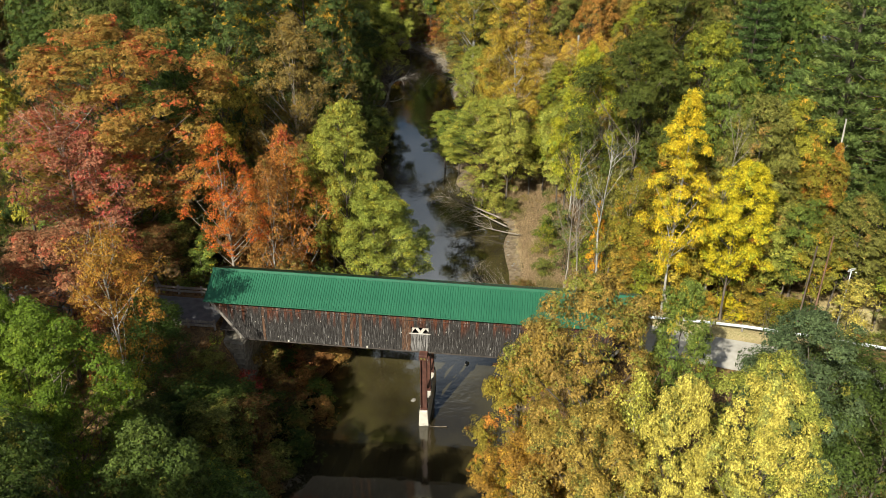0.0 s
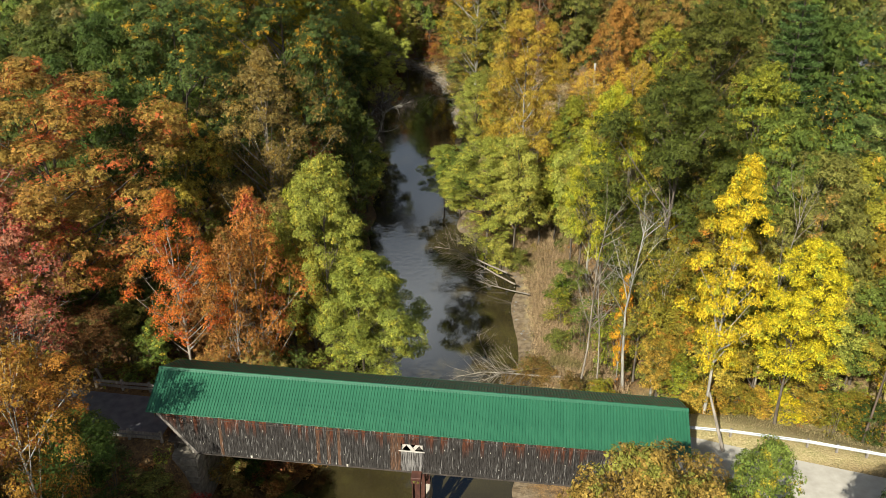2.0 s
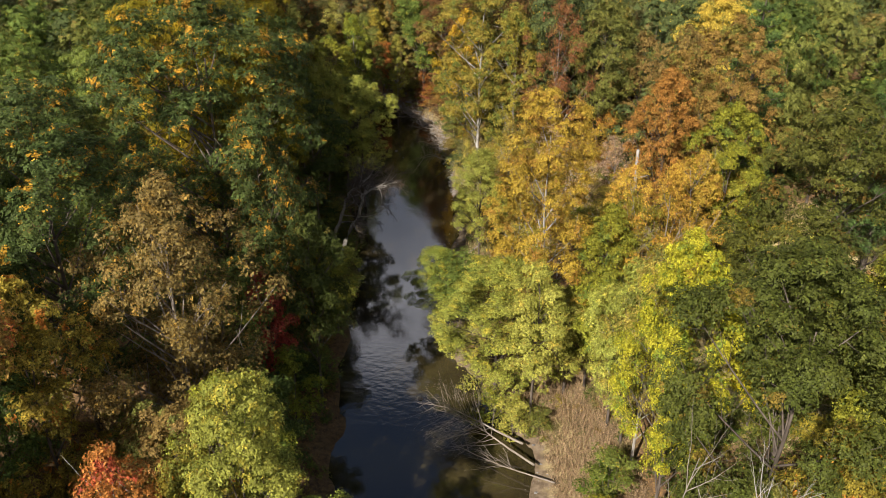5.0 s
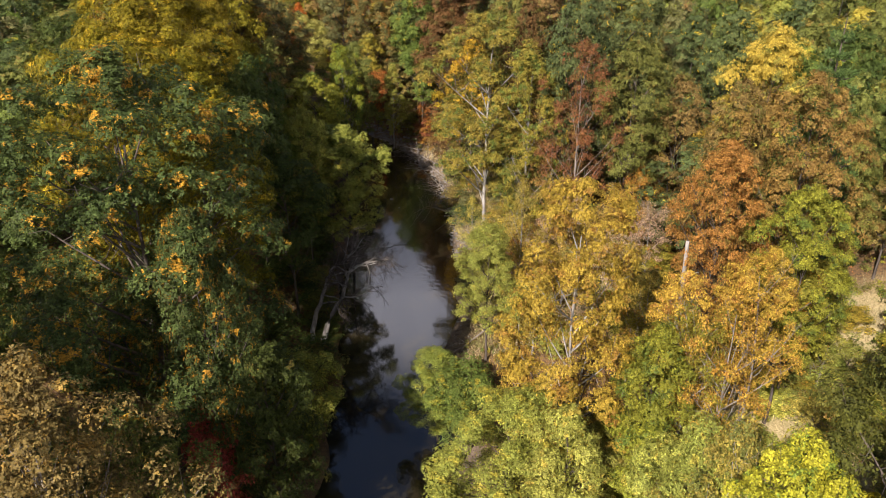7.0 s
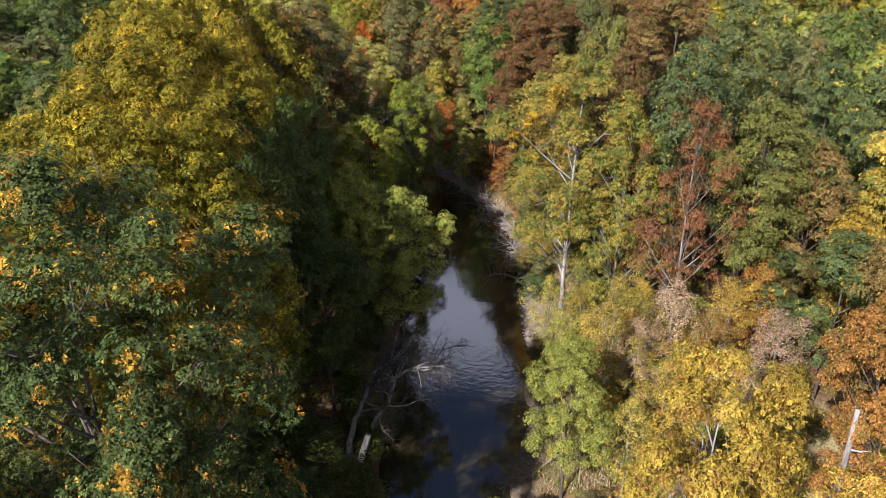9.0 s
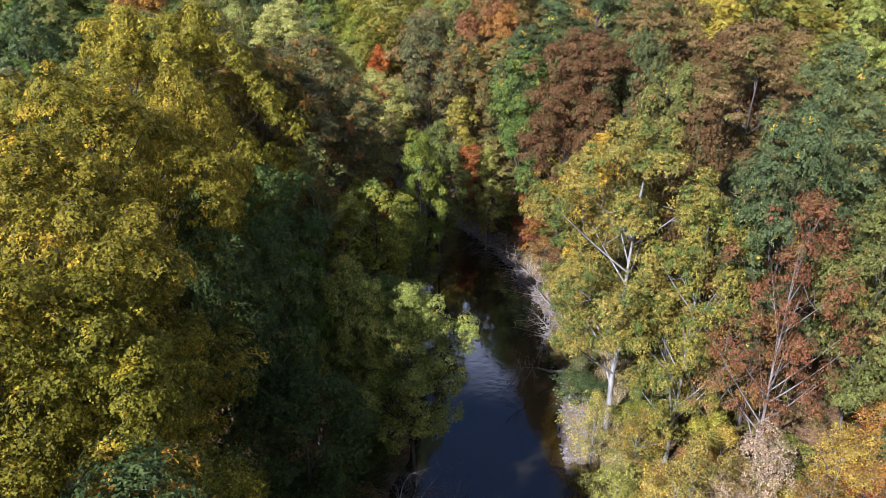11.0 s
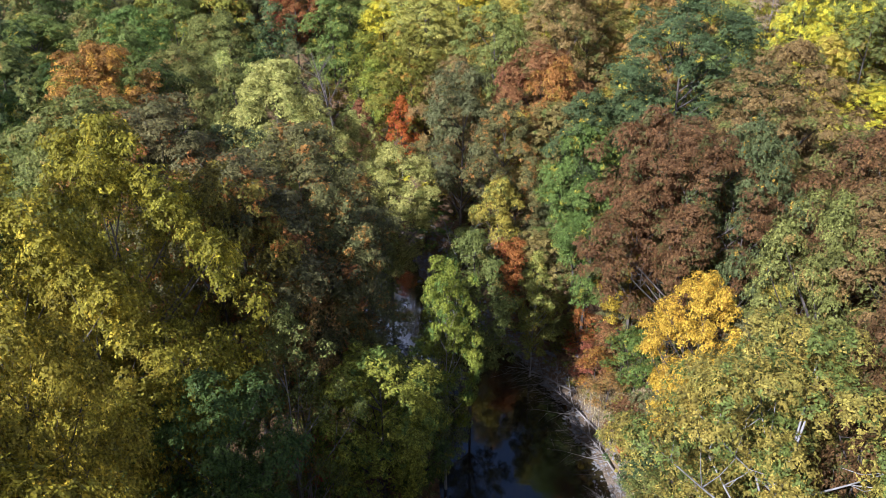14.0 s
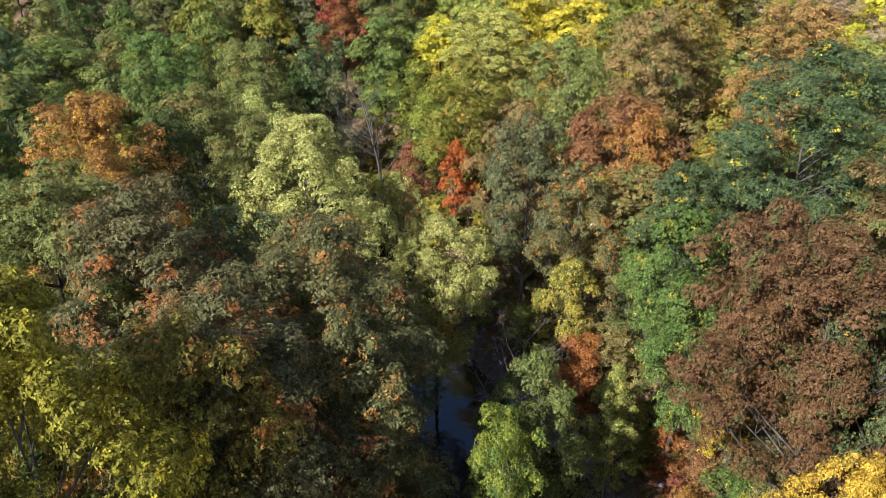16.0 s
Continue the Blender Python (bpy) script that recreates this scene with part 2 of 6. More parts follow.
def ground_material():
    m, nodes, links, out = material("forest_floor")
    geo = nodes.new("ShaderNodeNewGeometry")
    pos = geo.outputs["Position"]
    sep = nodes.new("ShaderNodeSeparateXYZ")
    links.new(pos, sep.inputs[0])
    litter = mix(nodes, links, noise_fac(nodes, links, pos, 2.2, 6.0), (0.07, 0.045, 0.025), (0.20, 0.12, 0.055))
    litter = mix(nodes, links, noise_fac(nodes, links, pos, 9.0, 2.0, 0.55, 0.7), litter, (0.34, 0.19, 0.06))
    grass = mix(nodes, links, noise_fac(nodes, links, pos, 1.1, 6.0), (0.38, 0.285, 0.14), (0.26, 0.235, 0.09))
    grass = mix(nodes, links, noise_fac(nodes, links, pos, 7.0, 3.0), grass, (0.50, 0.40, 0.20))
    zone = nodes.new("ShaderNodeAttribute")
    zone.attribute_name = "grass"
    c = mix(nodes, links, zone.outputs["Fac"], litter, grass)
    mud = mix(nodes, links, noise_fac(nodes, links, pos, 1.8, 6.0), (0.115, 0.082, 0.05), (0.215, 0.163, 0.105))
    low = nodes.new("ShaderNodeMapRange")
    low.inputs["From Min"].default_value, low.inputs["From Max"].default_value = 0.42, 0.85
    low.inputs["To Min"].default_value, low.inputs["To Max"].default_value = 1.0, 0.0
    wob = maths(nodes, links, "ADD", sep.outputs["Z"], maths(nodes, links, "MULTIPLY", noise_fac(nodes, links, pos, 0.8, 4.0), 0.4))
    links.new(wob, low.inputs["Value"])
    sand = nodes.new("ShaderNodeAttribute")
    sand.attribute_name = "sand"
    c = mix(nodes, links, maths(nodes, links, "MULTIPLY", low.outputs[0], sand.outputs["Fac"]), c, mud)
    h = noise_fac(nodes, links, pos, 5.0, 6.0, 0.2, 0.8)
    surface(nodes, links, out, c, 0.95, normal=bump(nodes, links, h, 0.9, 0.07), spec=0.15)
    return m


def water_material():
    m, nodes, links, out = material("muddy_river_water")
    pos = nodes.new("ShaderNodeNewGeometry").outputs["Position"]
    c = mix(nodes, links, noise_fac(nodes, links, pos, 0.09, 3.0), (0.022, 0.017, 0.008), (0.056, 0.045, 0.018))
    ripple = nodes.new("ShaderNodeTexNoise")
    ripple.inputs["Scale"].default_value, ripple.inputs["Detail"].default_value = 1.4, 4.0
    links.new(pos, ripple.inputs["Vector"])
    calm = noise_fac(nodes, links, pos, 0.06, 2.0, 0.42, 0.6)
    h = maths(nodes, links, "MULTIPLY", ripple.outputs["Fac"], maths(nodes, links, "MULTIPLY_ADD", calm, 0.9, 0.12))
    p = surface(nodes, links, out, c, 0.05, normal=bump(nodes, links, h, 0.28, 0.07), spec=1.0)
    p.inputs["IOR"].default_value = 1.58
    return m


def noisy(name, dark, light, scale, rough=0.85, metal=0.0, squash=None, relief=0.02, spec=0.4, per_object=0.0):
    m, nodes, links, out = material(name)
    co = nodes.new("ShaderNodeTexCoord").outputs["Object"]
    f = noise_fac(nodes, links, co, scale, 6.0, 0.3, 0.7, squash)
    g = noise_fac(nodes, links, co, scale * 0.13, 3.0, 0.35, 0.65)
    c = mix(nodes, links, f, dark, light)
    c = mix(nodes, links, maths(nodes, links, "MULTIPLY", g, 0.35), c, dark)
    if per_object:
        hsv = nodes.new("ShaderNodeHueSaturation")
        links.new(c, hsv.inputs["Color"])
        links.new(maths(nodes, links, "MULTIPLY_ADD", nodes.new("ShaderNodeObjectInfo").outputs["Random"], per_object, 1 - per_object / 2), hsv.inputs["Value"])
        c = hsv.outputs[0]
    surface(nodes, links, out, c, rough, metal, bump(nodes, links, f, 0.5, relief) if relief else None, spec)
    return m


def siding_material(name="weathered_siding", wash=0.0):
    """Old unpainted boards: red-brown under the eave, silver grey with pale streaks below."""
    m, nodes, links, out = material(name)
    co = nodes.new("ShaderNodeTexCoord").outputs["Object"]
    info = nodes.new("ShaderNodeObjectInfo").outputs["Random"]
    sep = nodes.new("ShaderNodeSeparateXYZ")
    links.new(co, sep.inputs[0])
    move = nodes.new("ShaderNodeCombineXYZ")
    links.new(maths(nodes, links, "MULTIPLY", info, 60.0), move.inputs[0])
    links.new(sep.outputs["X"], move.inputs[1])
    links.new(sep.outputs["Z"], move.inputs[2])
    grain = noise_fac(nodes, links, move.outputs[0], 3.0, 6.0, 0.35, 0.68, (1.0, 9.0, 0.7))
    grey = mix(nodes, links, grain, (0.009, 0.0075, 0.0065), (0.07, 0.062, 0.056))
    red = mix(nodes, links, grain, (0.018, 0.009, 0.007), (0.19, 0.058, 0.024))
    up = nodes.new("ShaderNodeMapRange")
    up.inputs["From Min"].default_value, up.inputs["From Max"].default_value = 2.75, 4.0
    stretch = noise_fac(nodes, links, co, 0.16, 2.0, 0.38, 0.62, (1.0, 1.0, 0.1))
    wander = maths(nodes, links, "ADD", sep.outputs["Z"], maths(nodes, links, "MULTIPLY_ADD", info, 2.0, -1.6))
    wander = maths(nodes, links, "ADD", wander, maths(nodes, links, "MULTIPLY", stretch, 1.5))
    links.new(wander, up.inputs["Value"])
    c = mix(nodes, links, up.outputs[0], grey, red)
    bare = maths(nodes, links, "GREATER_THAN", maths(nodes, links, "FRACT", maths(nodes, links, "MULTIPLY", info, 13.7)), 0.97)
    c = mix(nodes, links, maths(nodes, links, "MULTIPLY", bare, maths(nodes, links, "MULTIPLY", grain, 0.8)), c, (0.22, 0.10, 0.045))
    pale = noise_fac(nodes, links, move.outputs[0], 2.0, 5.0, 0.6 - 0.33 * wash, 0.68 - 0.22 * wash, (1.0, 9.0, 0.5))
    c = mix(nodes, links, maths(nodes, links, "MULTIPLY", maths(nodes, links, "MULTIPLY", pale, 0.85), maths(nodes, links, "SUBTRACT", 1.0, maths(nodes, links, "MULTIPLY", stretch, 0.75))), c, (0.42, 0.39, 0.36))
    stain = noise_fac(nodes, links, co, 0.55, 4.0, 0.42, 0.62, (1.0, 1.0, 0.6))
    c = mix(nodes, links, maths(nodes, links, "MULTIPLY", stain, 0.62), c, (0.014, 0.011, 0.009))
    surface(nodes, links, out, c, 0.9, normal=bump(nodes, links, grain, 0.6, 0.02), spec=0.2)
    return m


def roof_material(name="green_painted_metal", moss=0.0):
    m, nodes, links, out = material(name)
    co = nodes.new("ShaderNodeTexCoord").outputs["Object"]
    info = nodes.new("ShaderNodeObjectInfo").outputs["Random"]
    f = noise_fac(nodes, links, co, 0.7, 4.0, 0.35, 0.65)
    c = mix(nodes, links, f, (0.014, 0.084, 0.042), (0.02, 0.104, 0.052))
    c = mix(nodes, links, maths(nodes, links, "MULTIPLY", info, 0.25), c, (0.03, 0.126, 0.066))
    specks = noise_fac(nodes, links, co, 9.0, 2.0, 0.72, 0.76)
    c = mix(nodes, links, specks, c, (0.20, 0.22, 0.12))
    # noise patches of brown over the green, with a rougher finish
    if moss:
        cover = noise_fac(nodes, links, co, 1.3, 5.0, 0.62 - 0.5 * moss, 0.75 - 0.4 * moss)
        c = mix(nodes, links, cover, c, (0.075, 0.062, 0.036))
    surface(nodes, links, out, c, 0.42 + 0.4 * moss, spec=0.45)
    return m


GROUND, WATER, SIDING, ROOF = ground_material(), water_material(), siding_material(), roof_material()
# the green metal with brown noise patches, for the far slope
BLOTCHED_ROOF = roof_material("brown_blotched_green_metal", 0.42)
WASHED_SIDING = siding_material("washed_out_siding", 0.6)
STONE = noisy("river_stone", (0.11, 0.10, 0.085), (0.31, 0.285, 0.245), 3.0, relief=0.03)
BLOCK = noisy("abutment_sandstone", (0.13, 0.11, 0.085), (0.30, 0.26, 0.20), 2.2, relief=0.05, per_object=0.4)
CONCRETE = noisy("pale_concrete", (0.40, 0.36, 0.29), (0.58, 0.53, 0.45), 1.6, relief=0.01)
RUST_STEEL = noisy("red_brown_steel", (0.045, 0.018, 0.013), (0.11, 0.045, 0.03), 2.0, rough=0.6, relief=0.0)
GALVANISED = noisy("galvanised_steel", (0.34, 0.36, 0.37), (0.48, 0.49, 0.49), 3.0, rough=0.42, metal=0.35, relief=0.0)
GRAVEL = noisy("pale_gravel_road", (0.33, 0.30, 0.25), (0.46, 0.42, 0.36), 1.4, relief=0.02)
ASPHALT = noisy("worn_asphalt", (0.10, 0.10, 0.105), (0.18, 0.18, 0.185), 1.4, relief=0.01)
TIMBER = noisy("grey_timber", (0.14, 0.12, 0.10), (0.34, 0.30, 0.26), 2.0, squash=(6, 6, 1), relief=0.01)
DARK_TIMBER = noisy("dark_timber", (0.03, 0.024, 0.02), (0.09, 0.07, 0.055), 2.0, relief=0.01)
LATTICE = noisy("pale_truss_timber", (0.36, 0.32, 0.27), (0.52, 0.48, 0.42), 2.0, relief=0.01)
WHITE_PAINT = noisy("white_siding", (0.62, 0.62, 0.60), (0.80, 0.80, 0.78), 1.0, relief=0.0)
SHINGLE = noisy("grey_shingles", (0.13, 0.14, 0.16), (0.24, 0.25, 0.27), 3.0, relief=0.02)
GLASS_DARK = noisy("dark_window_glass", (0.02, 0.025, 0.03), (0.04, 0.045, 0.05), 1.0, rough=0.08, relief=0.0, spec=0.6)
STRAW = leaf_material("dry_grass_blades", (0.36, 0.265, 0.13), (0.48, 0.36, 0.2), (0.28, 0.24, 0.09), 0.3, 0.15)


# ---- mesh helpers ----
def mesh_of(name, verts, faces, mat, smooth=False):
    me = bpy.data.meshes.new(name)
    me.from_pydata(verts if isinstance(verts, list) else verts.tolist(), [], faces if isinstance(faces, list) else faces.tolist())
    if mat:
        me.materials.append(mat)
    if smooth:
        me.shade_smooth()
    me.update()
    return me


def part_mesh(name, me, parent, m=None, label=""):
    ob = new(name, me)
    ob.parent = parent
    if m is not None:
        ob.matrix_basis = m
    return tagged(ob, label) if label else ob


def part(name, bm, mat, parent, label="", m=None):
    me = bpy.data.meshes.new(name)
    bm.to_mesh(me)
    bm.free()
    me.materials.append(mat)
    return part_mesh(name, me, parent, m, label)


def add_box(bm, x0, x1, y0, y1, z0, z1, bevel=0.0):
    r = bmesh.ops.create_cube(bm, size=1.0, matrix=Matrix.LocRotScale(((x0 + x1) / 2, (y0 + y1) / 2, (z0 + z1) / 2), None, (x1 - x0, y1 - y0, z1 - z0)))
    if bevel:
        edges = list({e for v in r["verts"] for e in v.link_edges})
        bmesh.ops.bevel(bm, geom=edges, offset=bevel, segments=1, affect="EDGES")
    return bm


def box(x0, x1, y0, y1, z0, z1, bevel=0.0):
    return add_box(bmesh.new(), x0, x1, y0, y1, z0, z1, bevel)


def beam(bm, a, b, w, h):
    """A square timber from a to b."""
    a, b = Vector(a), Vector(b)
    q = (b - a).to_track_quat("X", "Z")
    bmesh.ops.create_cube(bm, size=1.0, matrix=Matrix.LocRotScale((a + b) / 2, q, ((b - a).length, w, h)))
    return bm


def unit(v):
    return v / np.maximum(np.linalg.norm(v, axis=-1, keepdims=True), 1e-9)


def tube(verts, faces, points, radii, sides=6):
    """Append a tapered tube along points."""
    points = np.asarray(points, float)
    base = len(verts)
    for i, (p, r) in enumerate(zip(points, radii)):
        t = points[min(i + 1, len(points) - 1)] - points[max(i - 1, 0)]
        t = t / (np.linalg.norm(t) + 1e-9)
        u = np.cross(t, (0.0, 0.0, 1.0) if abs(t[2]) < 0.9 else (1.0, 0.0, 0.0))
        u = u / np.linalg.norm(u)
        w = np.cross(t, u)
        for k in range(sides):
            a = 2 * math.pi * k / sides
            verts.append(tuple(p + r * (math.cos(a) * u + math.sin(a) * w)))
    for i in range(len(points) - 1):
        for k in range(sides):
            j = (k + 1) % sides
            faces.append((base + i * sides + k, base + i * sides + j, base + (i + 1) * sides + j, base + (i + 1) * sides + k))
    faces.append(tuple(base + (len(points) - 1) * sides + k for k in range(sides)))


# ---- the lie of the land ----
RIVER = ((-10, -300, 13), (-8, 20, 12), (-5.5, 58, 11.5), (-3.6, 66, 11.0), (-2.7, 72, 10.1), (-0.8, 90, 9.3), (0, 103, 9), (-3.5, 119, 6.5), (-4, 139, 6),
         (-4.8, 158, 8), (-5.2, 172, 7.5), (-8, 188, 7.4), (-12.5, 199, 7), (-19, 208, 6), (-27, 217, 5.5), (-33, 228, 6), (-45, 242, 6), (-70, 260, 7), (-400, 330, 9))
ROAD_EAST = ((17.5, 63.3), (26, 60.1), (36, 56.6), (60, 50), (160, 30))
ROAD_WEST = ((-21.5, 67.4), (-30, 68.6), (-45, 70.5), (-90, 76), (-200, 90))


def smooth_step(a, b, x):
    t = np.clip((x - a) / (b - a), 0, 1)
    return t * t * (3 - 2 * t)


def line_distance(x, y, line):
    """Distance to a line of points, less its half-width where the points have one."""
    best = np.full(np.shape(x), 1e9)
    for a, b in zip(line[:-1], line[1:]):
        dx, dy = b[0] - a[0], b[1] - a[1]
        t = np.clip(((x - a[0]) * dx + (y - a[1]) * dy) / (dx * dx + dy * dy), 0, 1)
        d = np.hypot(x - a[0] - t * dx, y - a[1] - t * dy)
        if len(a) > 2:
            d = d - (a[2] + t * (b[2] - a[2]))
        best = np.minimum(best, d)
    return best


def ground_z(x, y):
    x, y = np.asarray(x, float), np.asarray(y, float)
    wave = np.sin(x * 0.31 + np.sin(y * 0.23) * 1.7) * np.sin(y * 0.27 + 1.3) + 0.5 * np.sin(x * 0.83 + 2) * np.sin(y * 0.77)
    d = line_distance(x, y, RIVER) + 0.7 * wave
    terrace = 4.6 + 0.7 * wave * 0.6 + 0.10 * np.clip(np.abs(x + 5) - 45, 0, 200) + 0.16 * np.clip(y - 235 + 0.25 * x, 0, 150)
    flat = smooth_step(8.0, 9.5, x) * smooth_step(78, 84, y) * (1 - smooth_step(108, 118, y))
    land = -1.2 + 1.4 * smooth_step(-3.0, 0.4, d) + 1.3 * smooth_step(0.3, 5.0, d) + (terrace - 1.5) * smooth_step(3.0 + 4 * flat, 17.0 + 6 * flat, d)
    east, west = line_distance(x, y, ROAD_EAST), line_distance(x, y, ROAD_WEST)
    road_e, road_w = 9.55 + 0.02 * np.clip(x - 17, 0, 60), 9.35 + 0.0 * x
    land = land + (road_e - land) * (1 - smooth_step(3.4, 15.0, east)) * smooth_step(12.5, 17.0, x)
    land = land + (road_w - land) * (1 - smooth_step(3.4, 14.0, west)) * (1 - smooth_step(-21.5, -17.5, x))
    return land


def ground_at(x, y):
    return float(ground_z(np.array([x]), np.array([y]))[0])


def build_ground():
    far = np.array([170, 240, 400, 800, 1600, 3200.0])
    xs = np.concatenate((-far[::-1], np.arange(-130, 111, 1.25), far))
    ys = np.concatenate((-far[::-1], np.arange(-20, 351, 1.25), 350 + far))
    gx, gy = np.meshgrid(xs, ys)
    gz = ground_z(gx, gy)
    nx, ny = len(xs), len(ys)
    idx = np.arange(nx * ny).reshape(ny, nx)
    quads = np.stack((idx[:-1, :-1], idx[:-1, 1:], idx[1:, 1:], idx[1:, :-1]), -1).reshape(-1, 4)
    me = mesh_of("ground", np.stack((gx, gy, gz), -1).reshape(-1, 3), quads, GROUND, smooth=True)
    bank = smooth_step(9, 10.5, gx) * smooth_step(76, 82, gy) * (1 - smooth_step(112, 120, gy)) * (1 - smooth_step(15, 19, gx))
    lawn = smooth_step(17, 20, gx) * (1 - smooth_step(74, 80, gy)) * smooth_step(60, 63, gy)
    glade = smooth_step(23, 27, gx) * smooth_step(100, 106, gy) * (1 - smooth_step(142, 150, gy)) * (1 - smooth_step(54, 58, gx))
    strip = smooth_step(0, 3, gx + 4) * smooth_step(135, 145, gy) * (1 - smooth_step(6, 10, line_distance(gx, gy, RIVER)))
    grass = np.clip(bank + lawn + glade + 0.35 * strip, 0, 1)
    me.attributes.new("grass", "FLOAT", "POINT").data.foreach_set("value", grass.reshape(-1))
    mid = np.interp(gy, [p[1] for p in RIVER], [p[0] for p in RIVER])
    me.attributes.new("sand", "FLOAT", "POINT").data.foreach_set("value", (0.15 + 0.85 * smooth_step(-2, 3, gx - mid)).reshape(-1))
    tagged(new("ground", me), "leaf-strewn forest floor with dry grass and muddy banks", "ground", kind="structure")


def ribbon(name, line, width, lift, mat, label, category, step=1.5):
    """A road that follows a line over the ground."""
    pts, way = [], []
    for a, b in zip(line[:-1], line[1:]):
        n = max(2, int(math.dist(a[:2], b[:2]) / step))
        for i in range(n):
            t = i / n
            pts.append((a[0] + t * (b[0] - a[0]), a[1] + t * (b[1] - a[1])))
    pts = np.array(pts[:120])
    way = np.gradient(pts, axis=0)
    way = way / np.linalg.norm(way, axis=1, keepdims=True)
    side = np.stack((-way[:, 1], way[:, 0]), 1)
    rows = []
    for k in (-1, -0.5, 0, 0.5, 1):
        p = pts + side * width / 2 * k
        rows.append(np.column_stack((p, ground_z(pts[:, 0], pts[:, 1]) + lift + 0.04 * (1 - k * k))))
    v = np.stack(rows, 1).reshape(-1, 3)
    n = len(pts)
    f = [(i * 5 + k + 1, i * 5 + k, (i + 1) * 5 + k, (i + 1) * 5 + k + 1) for i in range(n - 1) for k in range(4)]
    ob = tagged(new(name, mesh_of(name, v, f, mat, True)), label, category, kind="structure")
    return ob


build_ground()
water_v = [(-500, -500, 0), (300, -500, 0), (300, 500, 0), (-500, 500, 0)]
tagged(new("water", mesh_of("water", water_v, [(0, 1, 2, 3)], WATER)), "brown slow river water reflecting the sky", "river", kind="structure")
ribbon("road", ROAD_EAST, 4.8, 0.03, GRAVEL, "pale gravel road leading up to the bridge", "road")
ribbon("road", ROAD_WEST, 4.8, 0.03, ASPHALT, "dark worn asphalt road under the trees", "road")


# ---- the covered bridge ----
B_LEN, B_RIDGE, B_EAVE, B_HALF, B_WALL = 40.2, 6.0, 4.32, 3.30, 2.70


def build_bridge():
    root = new("covered_bridge")
    root.matrix_basis = pose(-21.87, 67.45, 8.52, 0, 1.15, -5.66)
    tagged(root, "long wooden covered bridge with green metal roof and weathered siding", "bridge")
    rnd = random.Random(4)
    # siding, board by board on the side that shows, with a diagonal edge at each portal
    pitch = 0.27
    lengths = (3.98, 4.02, 4.06)
    wide = pitch - 0.012
    boards = []
    for ln in lengths:
        bm = box(-wide / 2, wide / 2, -0.015, 0.015, 0, ln, 0.004)
        me = bpy.data.meshes.new("board")
        bm.to_mesh(me)
        bm.free()
        me.materials.append(SIDING)
        boards.append(me)
    count = int((B_LEN - 1.0) / pitch)
    for side, y in (("near", -B_WALL), ("far", B_WALL)):
        wall = new("side_wall")
        wall.parent = root
        far_v, far_f = [], []
        for i in range(count):
            s = 0.6 + pitch * (i + 0.5)
            cut = max(0.0, 4.0 * (1 - (s - 0.5) / 2.7), 4.0 * (1 - (B_LEN - 0.5 - s) / 2.7))
            low = cut if cut < 3.7 else 3.7
            drop = rnd.uniform(-0.09, 0.04)
            if side == "near" and 19.15 < s < 20.95:
                spans = ((drop, 2.05), (2.72, 4.06))
            else:
                spans = ((low + drop * (low == 0), 4.06),)
            for z0, z1 in spans:
                if side == "near" and z0 == drop and z1 > 4:
                    part_mesh("board", boards[i % 3], wall, Matrix.Translation((s, y + rnd.uniform(-0.008, 0.008), z0)))
                elif side == "near":
                    part("board", box(-wide / 2, wide / 2, -0.015, 0.015, z0, z1, 0.004), WASHED_SIDING if z1 < 3 else SIDING, wall, m=Matrix.Translation((s, y, 0)))
                else:
                    b = len(far_v)
                    far_v += [(s - wide / 2, y, z0), (s + wide / 2, y, z0), (s + wide / 2, y, z1), (s - wide / 2, y, z1)]
                    far_f.append((b, b + 1, b + 2, b + 3))
        if far_v:
            me = mesh_of("boarding", far_v, far_f, SIDING)
            ob = part_mesh("boarding", me, wall)
            ob.modifiers.new("thickness", "SOLIDIFY").thickness = 0.03
            tagged(ob, kind="stuff")
    # timber lattice behind the siding, seen through the window
    for y in (-B_WALL + 0.16, B_WALL - 0.16):
        truss = new("lattice_truss")
        truss.parent = root
        for a in range(0, 33):
            for way in (-1, 1):
                s0 = 4.6 + a * 0.97
                z0, z1 = (0.2, 3.9) if way > 0 else (3.9, 0.2)
                bm = beam(bmesh.new(), (s0 - 1.3, y + 0.03 * way, z0), (s0 + 1.3, y + 0.03 * way, z1), 0.05, 0.26)
                part("brace", bm, LATTICE, truss)
        for z in (0.2, 3.85):
            part("chord", box(3.2, B_LEN - 3.2, y - 0.09, y + 0.09, z - 0.15, z + 0.15, 0.01), DARK_TIMBER, truss)
    sill = box(19.05, 21.05, -B_WALL - 0.06, -B_WALL + 0.03, 2.03, 2.09, 0.006)
    part("window_sill", sill, LATTICE, root, "pale weathered sill of the small truss window")
    # floor, beams, edge timbers
    part("deck", box(0.4, B_LEN - 0.4, -2.45, 2.45, 0.62, 0.74), DARK_TIMBER, root)
    for i in range(27):
        s = 1.5 + i * 1.46
        part("floor_beam", box(s - 0.1, s + 0.1, -2.62, 2.62, 0.18, 0.62), DARK_TIMBER, root)
    for y in (-B_WALL - 0.05, B_WALL + 0.05):
        part("skirt_board", box(2.8, B_LEN - 2.8, y - 0.02, y + 0.02, -0.02, 0.10, 0.004), DARK_TIMBER, root)
    for y in (-B_WALL - 0.14, B_WALL + 0.14):
        v, f = [], []
        tube(v, f, [(0.9 + i * (B_LEN - 1.8) / 40, y, 3.56 + 0.02 * math.sin(i * 1.3)) for i in range(41)], [0.02] * 41, 6)
        part_mesh("cable", mesh_of("cable", v, f, DARK_TIMBER, True), root, label="dark cable running below the eave")
